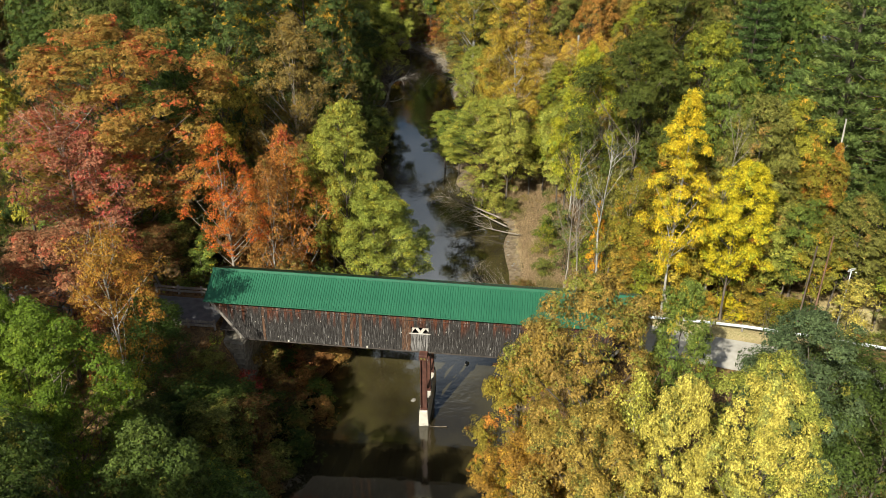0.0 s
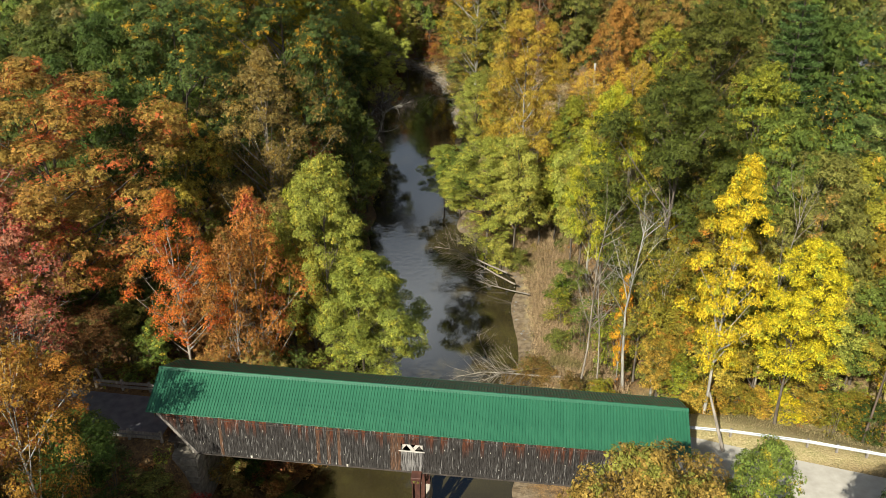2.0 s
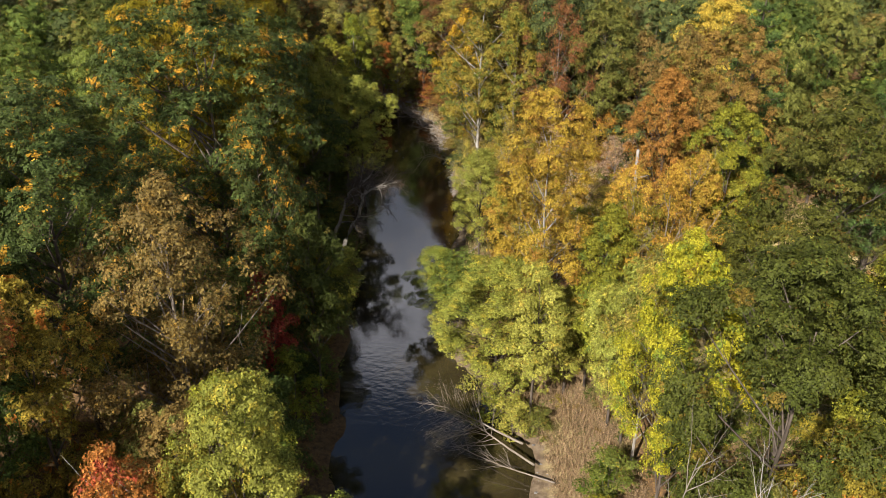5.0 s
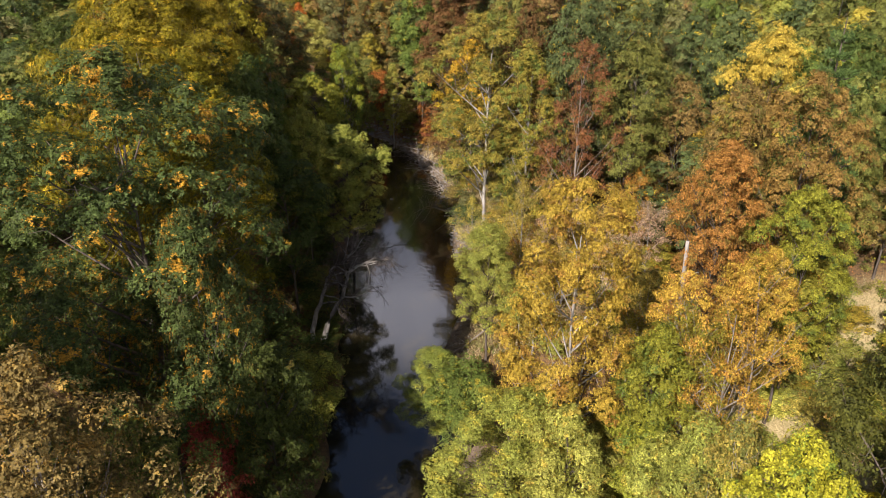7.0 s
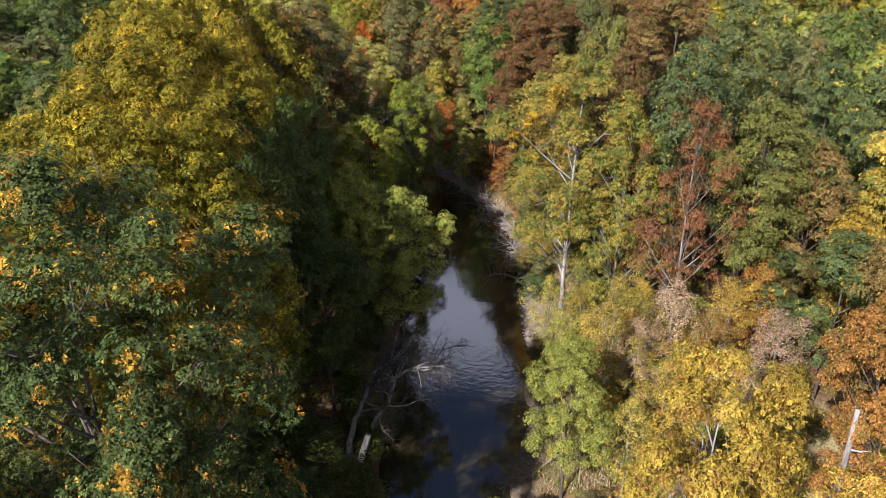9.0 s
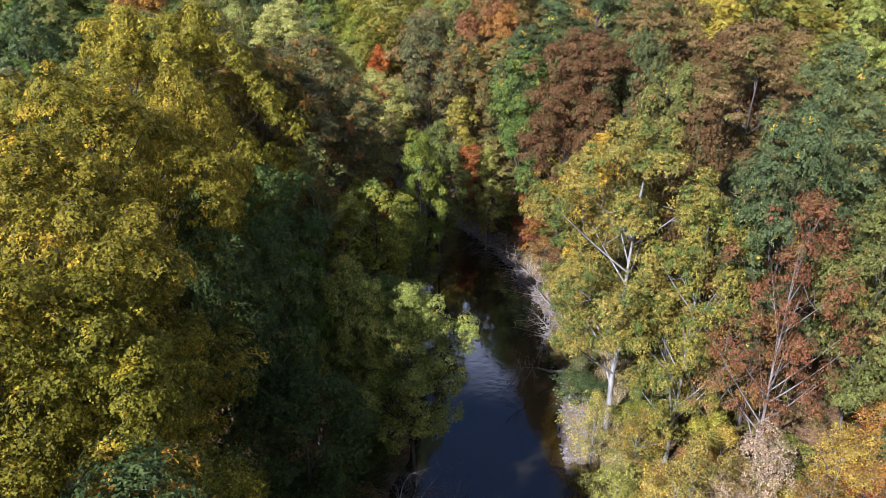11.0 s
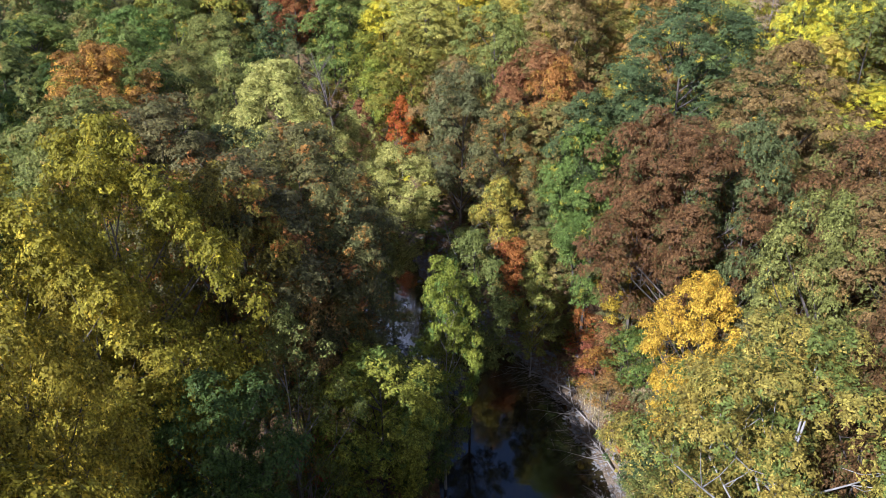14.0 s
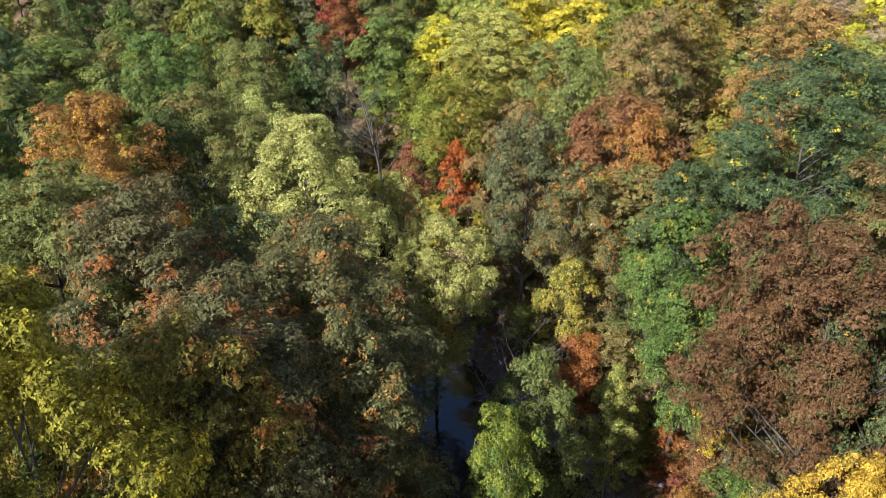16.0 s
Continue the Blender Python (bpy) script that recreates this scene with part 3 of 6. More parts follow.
    # roof panels with raised ribs
    slope = math.atan2(B_RIDGE - B_EAVE, B_HALF)
    fall = math.hypot(B_RIDGE - B_EAVE, B_HALF)
    pw = B_LEN / 44
    v, f = [], []
    outline = []
    for k in range(4):
        x = k * pw / 4
        outline += [(x, 0.0), (x + 0.008, 0.05), (x + 0.034, 0.05), (x + 0.042, 0.0)]
    outline.append((pw - 0.003, 0.0))
    for d in (0.0, fall):
        for x, z in outline:
            v.append((x, -d, z))
    n = len(outline)
    for i in range(n - 1):
        f.append((i, i + n, i + n + 1, i + 1))
    panels = mesh_of("roof_panel", v, f, ROOF), mesh_of("roof_panel", v, f, BLOTCHED_ROOF)
    for side in (0, 1):
        half = new("roof_slope")
        half.parent = root
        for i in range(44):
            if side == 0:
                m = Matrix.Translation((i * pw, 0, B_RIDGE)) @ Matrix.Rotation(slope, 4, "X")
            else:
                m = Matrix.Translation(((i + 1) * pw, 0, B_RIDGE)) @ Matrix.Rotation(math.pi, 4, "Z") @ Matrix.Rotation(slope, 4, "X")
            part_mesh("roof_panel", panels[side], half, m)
        sgn = -1 if side == 0 else 1
        bm = bmesh.new()
        beam(bm, (0.02, 0, B_RIDGE - 0.06), (0.02, sgn * B_HALF, B_EAVE - 0.06), 0.05, 0.10)
        part("rake_board", bm, ROOF, half)
        bm = bmesh.new()
        beam(bm, (B_LEN - 0.02, 0, B_RIDGE - 0.06), (B_LEN - 0.02, sgn * B_HALF, B_EAVE - 0.06), 0.05, 0.10)
        part("rake_board", bm, ROOF, half)
        lo = sorted((sgn * 0.0, sgn * B_HALF))
        bm = bmesh.new()
        vs = [bm.verts.new(p) for p in ((0.05, 0, B_RIDGE - 0.03), (B_LEN - 0.05, 0, B_RIDGE - 0.03), (B_LEN - 0.05, sgn * (B_HALF - 0.04), B_EAVE - 0.02), (0.05, sgn * (B_HALF - 0.04), B_EAVE - 0.02))]
        bm.faces.new(vs)
        part("roof_deck", bm, DARK_TIMBER, half)
        part("eave_trim", box(0, B_LEN, sgn * B_HALF - 0.03, sgn * B_HALF + 0.03, B_EAVE - 0.07, B_EAVE + 0.012, 0.006), ROOF, half)
        for i in range(29):
            s = 0.7 + i * 1.385
            a, b = sorted((sgn * (B_WALL - 0.05), sgn * (B_HALF - 0.03)))
            part("rafter_tail", box(s - 0.05, s + 0.05, a, b, B_EAVE - 0.13, B_EAVE - 0.03), LATTICE, half)
    bm = bmesh.new()
    prof = ((-0.24, -0.10), (-0.05, 0.045), (0.05, 0.045), (0.24, -0.10))
    ends = [[bm.verts.new((x, y, B_RIDGE + z)) for y, z in prof] for x in (-0.03, B_LEN + 0.03)]
    for i in range(3):
        bm.faces.new((ends[0][i], ends[1][i], ends[1][i + 1], ends[0][i + 1]))
    part("ridge_cap", bm, ROOF, root)
    # portals: boarded gables and pale diagonal edge trim
    for s, sg in ((0.32, 1), (B_LEN - 0.32, -1)):
        bm = bmesh.new()
        prof = ((-B_WALL, 3.35), (-B_WALL, 3.95), (0, B_RIDGE - 0.2), (B_WALL, 3.95), (B_WALL, 3.35), (1.6, 3.75), (-1.6, 3.75))
        a = [bm.verts.new((s - 0.02, y, z)) for y, z in prof]
        b = [bm.verts.new((s + 0.02, y, z)) for y, z in prof]
        bm.faces.new(a)
        bm.faces.new(b[::-1])
        for i in range(7):
            j = (i + 1) % 7
            bm.faces.new((a[i], b[i], b[j], a[j]))
        part("portal_gable", bm, SIDING, root)
        for y in (-B_WALL - 0.03, B_WALL + 0.03):
            bm = beam(bmesh.new(), (s + sg * 0.1, y, 4.0), (s + sg * 2.95, y, 0.0), 0.08, 0.24)
            part("portal_trim", bm, TIMBER, root, "pale grey diagonal portal board")
    for s in (2.95, 7.6, 15.1):
        part("patch_board", box(s - 0.07, s + 0.07, -B_WALL - 0.075, -B_WALL - 0.04, 0.05, 0.05 + 0.24, 0.004), CONCRETE, root, "small white patch nailed to the siding")
    # bolts that catch the light along two lines
    for i in range(54):
        s = 1.8 + i * 0.69
        if not 18.9 < s < 21.2:
            z = rnd.choice((0.35, 1.1, 1.9, 2.6)) + rnd.uniform(-0.2, 0.2)
            if s < 3.4 or s > B_LEN - 3.4:
                z = 3.2
            part("bolt_plate", box(s - 0.025, s + 0.025, -B_WALL - 0.04, -B_WALL - 0.015, z, z + 0.09), CONCRETE, root)
    return root


build_bridge()


def bridge_point(s, y, z):
    return pose(-21.87, 67.45, 8.52, 0, 1.15, -5.66) @ Vector((s, y, z))


def build_pier():
    root = new("bridge_pier")
    p = bridge_point(20.45, 0, 0)
    root.matrix_basis = pose(p.x, p.y, -1.2, 0, 0, -5.66)
    tagged(root, "steel trestle bent on a pale concrete footing in the river", "pier")
    top = p.z + 1.2
    bm = bmesh.new()
    prof = ((-0.54, 0.0), (0.54, 0.0), (0.39, 3.0), (-0.39, 3.0))
    a = [bm.verts.new((x, -3.6, z)) for x, z in prof]
    b = [bm.verts.new((x, 3.6, z)) for x, z in prof]
    bm.faces.new(a)
    bm.faces.new(b[::-1])
    for i in range(4):
        j = (i + 1) % 4
        bm.faces.new((a[j], a[i], b[i], b[j]))
    bmesh.ops.bevel(bm, geom=list(bm.edges), offset=0.05, segments=1, affect="EDGES")
    part("footing", bm, CONCRETE, root)
    for y in (-3.0, 0.0, 3.0):
        bm = bmesh.new()
        add_box(bm, -0.30, -0.25, y - 0.28, y + 0.28, 3.0, top - 0.42)
        add_box(bm, 0.25, 0.30, y - 0.28, y + 0.28, 3.0, top - 0.42)
        add_box(bm, -0.25, 0.25, y - 0.03, y + 0.03, 3.0, top - 0.42)
        part("column", bm, RUST_STEEL, root)
        part("base_plate", box(-0.36, 0.36, y - 0.4, y + 0.4, 3.0, 3.06), RUST_STEEL, root)
    for y0, y1 in ((-2.75, -0.25), (0.25, 2.75)):
        part("cross_brace", beam(bmesh.new(), (0.05, y0, 3.3), (0.05, y1, top - 0.8), 0.12, 0.2), CONCRETE, root)
        part("cross_brace", beam(bmesh.new(), (-0.08, y1, 3.3), (-0.08, y0, top - 0.8), 0.12, 0.2), RUST_STEEL, root)
    part("cap_beam", box(-0.38, 0.38, -3.5, 3.5, top - 0.42, top + 0.16, 0.02), RUST_STEEL, root)
    part("moss", box(-0.3, 0.3, -3.52, -3.1, top - 0.40, top - 0.05, 0.08), LEAF["olive"], root, "moss grown over the cap beam's end")


build_pier()


def build_abutment(name, s0, s1):
    """Coursed sandstone blocks under a bridge end."""
    root = new(name)
    tagged(root, "coursed sandstone block abutment under the bridge end", "abutment", kind="structure")
    m0 = pose(-21.87, 67.45, 8.52, 0, 1.15, -5.66)
    rnd = random.Random(7)
    part("core", box(s0 + 0.1, s1 - 0.1, -3.2, 3.2, -8.6, -0.05), BLOCK, root, m=m0)
    meshes = []
    for w in (1.0, 1.3, 1.55):
        bm = box(-w / 2 + 0.012, w / 2 - 0.012, -0.14, 0.14, 0.012, 0.588, 0.03)
        me = bpy.data.meshes.new("stone_block")
        bm.to_mesh(me)
        bm.free()
        me.materials.append(BLOCK)
        meshes.append((w, me))
    river_side = s1 if s0 < 10 else s0
    faces = (((s0, -3.25), (1, 0), s1 - s0), ((river_side, -3.3), (0, 1), 6.6))
    for (ox, oy), way, length in faces:
        for c in range(14):
            u = rnd.uniform(-0.4, 0.0)
            while u < length:
                w, me = meshes[rnd.randrange(3)]
                uu = min(max(u + w / 2, w / 2), length - w / 2)
                x, y = ox + way[0] * uu, oy + way[1] * uu
                m = m0 @ Matrix.Translation((x + (rnd.uniform(-0.03, 0.03) if way[1] else 0), y + (rnd.uniform(-0.03, 0.03) if way[0] else 0), -8.55 + 0.6 * c)) @ Matrix.Rotation(math.atan2(way[1], way[0]), 4, "Z")
                part_mesh("stone_block", me, root, m)
                u += w


build_abutment("abutment_west", -0.5, 3.3)
build_abutment("abutment_east", B_LEN - 3.3, B_LEN + 0.5)


def guardrail(points, label):
    """Corrugated steel beam on posts along points."""
    root = tagged(new("guardrail"), label, "guardrail")
    prof = ((0.0, 0.46), (0.035, 0.50), (0.035, 0.55), (0.0, 0.60), (0.035, 0.65), (0.035, 0.71), (0.0, 0.76))
    dense = []
    for a, b in zip(points[:-1], points[1:]):
        n = max(1, int(math.dist(a, b) / 2.0))
        dense += [(a[0] + (b[0] - a[0]) * i / n, a[1] + (b[1] - a[1]) * i / n) for i in range(n)]
    dense.append(points[-1])
    v, f = [], []
    for i, (x, y) in enumerate(dense):
        a, b = dense[max(i - 1, 0)], dense[min(i + 1, len(dense) - 1)]
        w = Vector((b[0] - a[0], b[1] - a[1])).normalized()
        z = ground_at(x, y)
        for off, h in prof:
            v.append((x + w.y * (off + 0.1), y - w.x * (off + 0.1), z + h))
        part("post", box(-0.07, 0.07, -0.09, 0.09, -0.4, 0.78, 0.01), TIMBER, root, m=Matrix.Translation((x, y, z)))
    k = len(prof)
    for i in range(len(dense) - 1):
        for j in range(k - 1):
            f.append((i * k + j, (i + 1) * k + j, (i + 1) * k + j + 1, i * k + j + 1))
    ob = part_mesh("rail", mesh_of("rail", v, f, GALVANISED), root)
    ob.modifiers.new("thickness", "SOLIDIFY").thickness = 0.012


guardrail(((18.9, 65.7), (22.5, 65.1), (28.0, 63.9), (34.0, 62.1), (42.0, 59.1), (52, 55.6)), "pale galvanised guardrail curving along the gravel road")


def timber_rail(points, label):
    root = tagged(new("timber_rail"), label, "railing")
    for a, b in zip(points[:-1], points[1:]):
        za, zb = ground_at(*a), ground_at(*b)
        for h in (0.45, 0.85):
            part("rail_board", beam(bmesh.new(), (a[0], a[1], za + h), (b[0], b[1], zb + h), 0.09, 0.24), TIMBER, root)
    for x, y in points:
        part("post", box(-0.1, 0.1, -0.1, 0.1, -0.3, 1.05, 0.02), TIMBER, root, m=Matrix.Translation((x, y + 0.12, ground_at(x, y))))


timber_rail(((-21.6, 64.6), (-24.2, 64.9), (-26.8, 65.2), (-29.4, 65.5), (-32, 65.9)), "grey timber rail beside the asphalt road")
timber_rail(((-22.0, 70.4), (-24.4, 70.7), (-26.8, 71.0), (-29.2, 71.4)), "grey timber rail on the wooded side of the road")


def utility_pole(x, y, top, lean=(0, 0), label="", mat=None, fittings=False, r=0.16):
    root = tagged(new("utility_pole"), label, "pole")
    z = ground_at(x, y)
    root.matrix_basis = pose(x, y, z - 0.3, lean[0], lean[1], 0)
    v, f = [], []
    h = top - z + 0.3
    tube(v, f, [(0, 0, h * i / 6) for i in range(7)], [r * (1 - 0.35 * i / 6) for i in range(7)], 10)
    part_mesh("shaft", mesh_of("shaft", v, f, mat or POLE_WOOD, True), root)
    if fittings:
        part("crossarm", box(-1.1, 1.1, -0.16, -0.04, h - 0.9, h - 0.75, 0.01), POLE_WOOD, root)
        for k in (-0.95, -0.35, 0.35, 0.95):
            part("insulator", box(k - 0.05, k + 0.05, -0.15, -0.05, h - 0.75, h - 0.55, 0.02), GLASS_DARK, root)
    return root


utility_pole(35.8, 69.4, 15.8, (0, 1), "dark wooden utility pole beside the lawn", r=0.11)
utility_pole(37.3, 69.4, 16.9, (0, 0), "leaning reddish-brown wooden pole beside the lawn", mat=bark_material("red_pole", (0.11, 0.06, 0.04), (0.24, 0.14, 0.09)), r=0.1)
utility_pole(21.5, 63.0, 14.6, (-58, -6), "leaning grey-green wooden post at the roadside", mat=DEAD_WOOD, r=0.15)
utility_pole(-29.0, 72.6, 13.0, (0, -18), "leaning grey wooden post at the road's edge", mat=TIMBER, r=0.13)


def build_house(x, y, turn):
    root = tagged(new("house"), "small white house with a grey shingle roof among trees", "house")
    root.matrix_basis = pose(x, y, ground_at(x, y) - 0.2, 0, 0, turn)
    for y0, y1, x0, x1 in ((-3.5, -3.3, -5, 5), (3.3, 3.5, -5, 5), (-3.3, 3.3, -5, -4.8), (-3.3, 3.3, 4.8, 5)):
        part("wall", box(x0, x1, y0, y1, 0, 3.2), WHITE_PAINT, root)
    for sg in (-1, 1):
        bm = bmesh.new()
        beam(bm, (0, 0, 5.7), (0, sg * 4.0, 2.95), 10.8, 0.14)
        part("roof", bm, SHINGLE, root)
        bm = bmesh.new()
        bm.faces.new([bm.verts.new(p) for p in ((sg * 4.9, -3.3, 3.2), (sg * 4.9, 3.3, 3.2), (sg * 4.9, 0, 5.5))])
        part("gable", bm, WHITE_PAINT, root)
    for k in (-3, 0, 3):
        w = part("window", box(k - 0.55, k + 0.55, -3.56, -3.5, 1.0, 2.3), WHITE_PAINT, root)
        part("pane", box(k - 0.45, k + 0.45, -3.575, -3.562, 1.1, 2.2), GLASS_DARK, w)


build_house(74, 166, -12)


def satellite_dish(x, y, top):
    root = tagged(new("satellite_dish"), "white satellite dish on a short grey post by the lawn", "satellite dish")
    z = ground_at(x, y)
    root.matrix_basis = pose(x, y, z - 0.2, 0, 0, 12)
    h = top - z + 0.2
    v, f = [], []
    tube(v, f, [(0, 0, 0), (0, 0, h * 0.5), (0, 0, h)], [0.07, 0.07, 0.06], 10)
    part_mesh("post", mesh_of("post", v, f, GALVANISED, True), root)
    bm = bmesh.new()
    rings = []
    for i in range(6):
        r = 0.42 * i / 5
        rings.append([bm.verts.new((r * math.cos(a), 0.42 * r * r * 2 - 0.12, r * math.sin(a))) for a in np.linspace(0, 2 * math.pi, 24, endpoint=False)] if i else [bm.verts.new((0, -0.12, 0))])
    for k in range(24):
        j = (k + 1) % 24
        bm.faces.new((rings[0][0], rings[1][k], rings[1][j]))
        for i in range(1, 5):
            bm.faces.new((rings[i][k], rings[i + 1][k], rings[i + 1][j], rings[i][j]))
    turned = Matrix.Translation((-0.1, -0.1, h + 0.05)) @ Matrix.Rotation(radians(180 + 40), 4, "X")
    ob = part("reflector", bm, WHITE_PAINT, root, m=turned)
    ob.modifiers.new("thickness", "SOLIDIFY").thickness = 0.02
    part("feed_arm", beam(bmesh.new(), (-0.1, -0.25, h - 0.25), (-0.1, -0.75, h + 0.1), 0.03, 0.03), GALVANISED, root)
    part("receiver", box(-0.16, -0.04, -0.82, -0.70, h + 0.06, h + 0.16, 0.01), WHITE_PAINT, root)
    part("meter_box", box(-0.16, 0.16, -0.18, -0.06, h * 0.45, h * 0.45 + 0.45, 0.02), GALVANISED, root)


satellite_dish(40.6, 70.6, 12.5)



# ---- trees ----
def crown_profile(shape, u):
    """Half-width of the crown, as a share of its radius, at the share u of its height."""
    if shape == "round":
        return math.sqrt(max(0.0, 1 - (1.7 * u - 0.75) ** 2)) if u < 0.98 else 0.1
    if shape == "oval":
        return max(0.12, math.sin(math.pi * min(1.0, 0.12 + 0.86 * u)) ** 0.75)
    if shape == "narrow":
        return max(0.15, 0.9 * math.sin(math.pi * (0.1 + 0.85 * u)) ** 0.6 * (1 - 0.25 * u))
    return max(0.2, 0.55 + 0.6 * u - 0.75 * max(0.0, u - 0.6) ** 1.2 * 2)


def leaf_triangles(rng, centres, radii, count, size, axis_z, sprays=14, inner=0.08):
    """Leaves in many small flat sprays over the outer and upper side of each bough, with gaps between the sprays."""
    n = len(centres)
    outward = unit(np.stack((centres[:, 0], centres[:, 1], 0.5 * (centres[:, 2] - axis_z)), -1) + np.array((0, 0, 0.01)))
    bough = np.repeat(np.arange(n), sprays)
    k = np.tile(np.arange(sprays), n)
    h = 1 - 1.5 * (k + 0.5) / sprays
    a = k * 2.399963 + rng.uniform(0, 6.28, n)[bough]
    ring = np.sqrt(np.maximum(0, 1 - h * h))
    way = unit(np.stack((ring * np.cos(a), ring * np.sin(a), h), -1) + rng.normal(size=(n * sprays, 3)) * 0.16)
    small = radii[bough] * rng.uniform(0.30, 0.52, n * sprays)
    shows = 0.25 + np.clip(0.75 + np.sum(way * outward[bough], -1), 0, 1.5)
    middle = centres[bough] + way * (radii[bough] * rng.uniform(0.66, 0.98, n * sprays))[:, None] * np.array((1, 1, 0.85))
    share = small ** 2 * shows
    pick = rng.choice(n * sprays, size=count, p=share / np.sum(share))
    own = unit(rng.normal(size=(count, 3)))
    own[:, 2] = np.where(own[:, 2] < -0.2, -own[:, 2], own[:, 2])
    depth = 0.45 + 0.6 * rng.random(count) ** 0.6
    pos = middle[pick] + own * (small[pick] * depth)[:, None] * np.array((1.1, 1.1, 0.7))
    deep = rng.random(count) < inner
    at = bough[pick][deep]
    pos[deep] = centres[at] + own[deep] * (radii[at] * rng.uniform(0.1, 0.7, deep.sum()))[:, None]
    normal = unit(way[pick] * 0.75 + own * 0.45 + np.array((0, 0, 0.35)) + rng.normal(size=(count, 3)) * 0.33)
    t = unit(np.cross(normal, rng.normal(size=(count, 3))))
    b = np.cross(normal, t)
    s = size * rng.uniform(0.6, 1.3, count)[:, None]
    droop = np.array((0, 0, -0.12)) * s
    v = np.stack((pos + t * s * 0.62 + droop, pos - t * s * 0.38 + b * s * 0.42, pos - t * s * 0.38 - b * s * 0.42), 1).reshape(-1, 3)
    return v, np.arange(count * 3).reshape(-1, 3)


def branch_curve(a, b, rise, n=5):
    a, b = np.asarray(a, float), np.asarray(b, float)
    mid = a * 0.45 + b * 0.55 + np.array((0, 0, -rise))
    return [(1 - t) ** 2 * a + 2 * t * (1 - t) * mid + t * t * b for t in np.linspace(0, 1, n)]


def make_tree(seed, shape, clumps, leaves, size, low=0.3, bare=0.0, bark=None, stems=1, limbs=20, tight=1.0):
    """A prototype 20 m high with a crown of 5 m radius: the meshes of its trunk and crown."""
    rng = np.random.default_rng(seed)
    centres, radii = [], []
    base = 20 * low
    phase = rng.uniform(0, 6.28, 2)
    for i in range(clumps):
        u = (i + 0.5) / clumps
        u = 1 - (1 - u) ** 1.12
        r = crown_profile(shape, u) * 5
        a = i * 2.399963 + rng.uniform(-0.5, 0.5)
        rc = rng.uniform(0.95, 1.85) * (0.75 + 0.5 * (r / 5)) * (26 / clumps) ** 0.36 * tight
        lobe = 1 + 0.22 * math.sin(a * 2 + phase[0] + 3.1 * u) + 0.14 * math.sin(a * 3 + phase[1] - 5 * u)
        reach = max(0.0, r * lobe - rc * 0.75) * (rng.uniform(0.7, 1.1) if rng.random() < 0.86 else rng.uniform(0.0, 0.5))
        centres.append((reach * math.cos(a), reach * math.sin(a), base + 0.6 + u * (20 - base - rc * 0.6 - 0.6)))
        radii.append(rc)
    centres, radii = np.array(centres), np.array(radii)
    v, f = [], []
    lean = rng.uniform(-0.6, 0.6, 2)
    for s in range(stems):
        foot = np.array((0, 0, -0.6)) if stems == 1 else np.array((0.5 * math.cos(s * 2.1), 0.5 * math.sin(s * 2.1), -0.6))
        spread = np.zeros(2) if stems == 1 else np.array((1.6 * math.cos(s * 2.1), 1.6 * math.sin(s * 2.1)))
        top = 17.5
        pts = [foot + np.array((*((lean + spread) * (t ** 1.4) + rng.uniform(-0.1, 0.1, 2)), t * top)) for t in np.linspace(0, 1, 8)]
        rad = [0.2 / stems ** 0.4 * (1.25 if i == 0 else 1) * (1 - i / 8.4) for i in range(8)]
        tube(v, f, pts, rad, 7)
    order = np.argsort(-radii)[:limbs]
    for i in order:
        c = centres[i]
        h = max(2.2, min(16.5, c[2] - 0.55 * math.hypot(c[0], c[1]) - rng.uniform(0.4, 1.6)))
        t = h / 17.5
        a = np.array((*(lean * t ** 1.4), h - 0.6))
        tip = c + (c - a) / np.linalg.norm(c - a) * radii[i] * (0.55 + 0.5 * bare)
        curve = branch_curve(a, tip, 0.35)
        r0 = (0.14 - 0.05 * min(1.0, bare * 3)) * (1 - 0.5 * t)
        tube(v, f, curve, [r0, r0 * 0.8, r0 * 0.6, r0 * 0.42, r0 * 0.15], 4)
        for k in range(3 if bare else 1):
            w = unit(rng.normal(size=3) + np.array((0, 0, 0.5)))
            q = curve[3] if k % 2 else curve[2]
            tube(v, f, [q, q + w * radii[i] * 0.6, q + (w + (0, 0, 0.25)) * radii[i] * (1.0 + 0.4 * bare)], [r0 * 0.4, r0 * 0.25, 0.012], 3)
    trunk = mesh_of("trunk", v, f, bark or BARK, True)
    lv, lf = leaf_triangles(rng, centres, radii, leaves, size * 1.36, base + 0.45 * (20 - base))
    crown = mesh_of("crown", lv, lf, LEAF["green"])
    return trunk, crown


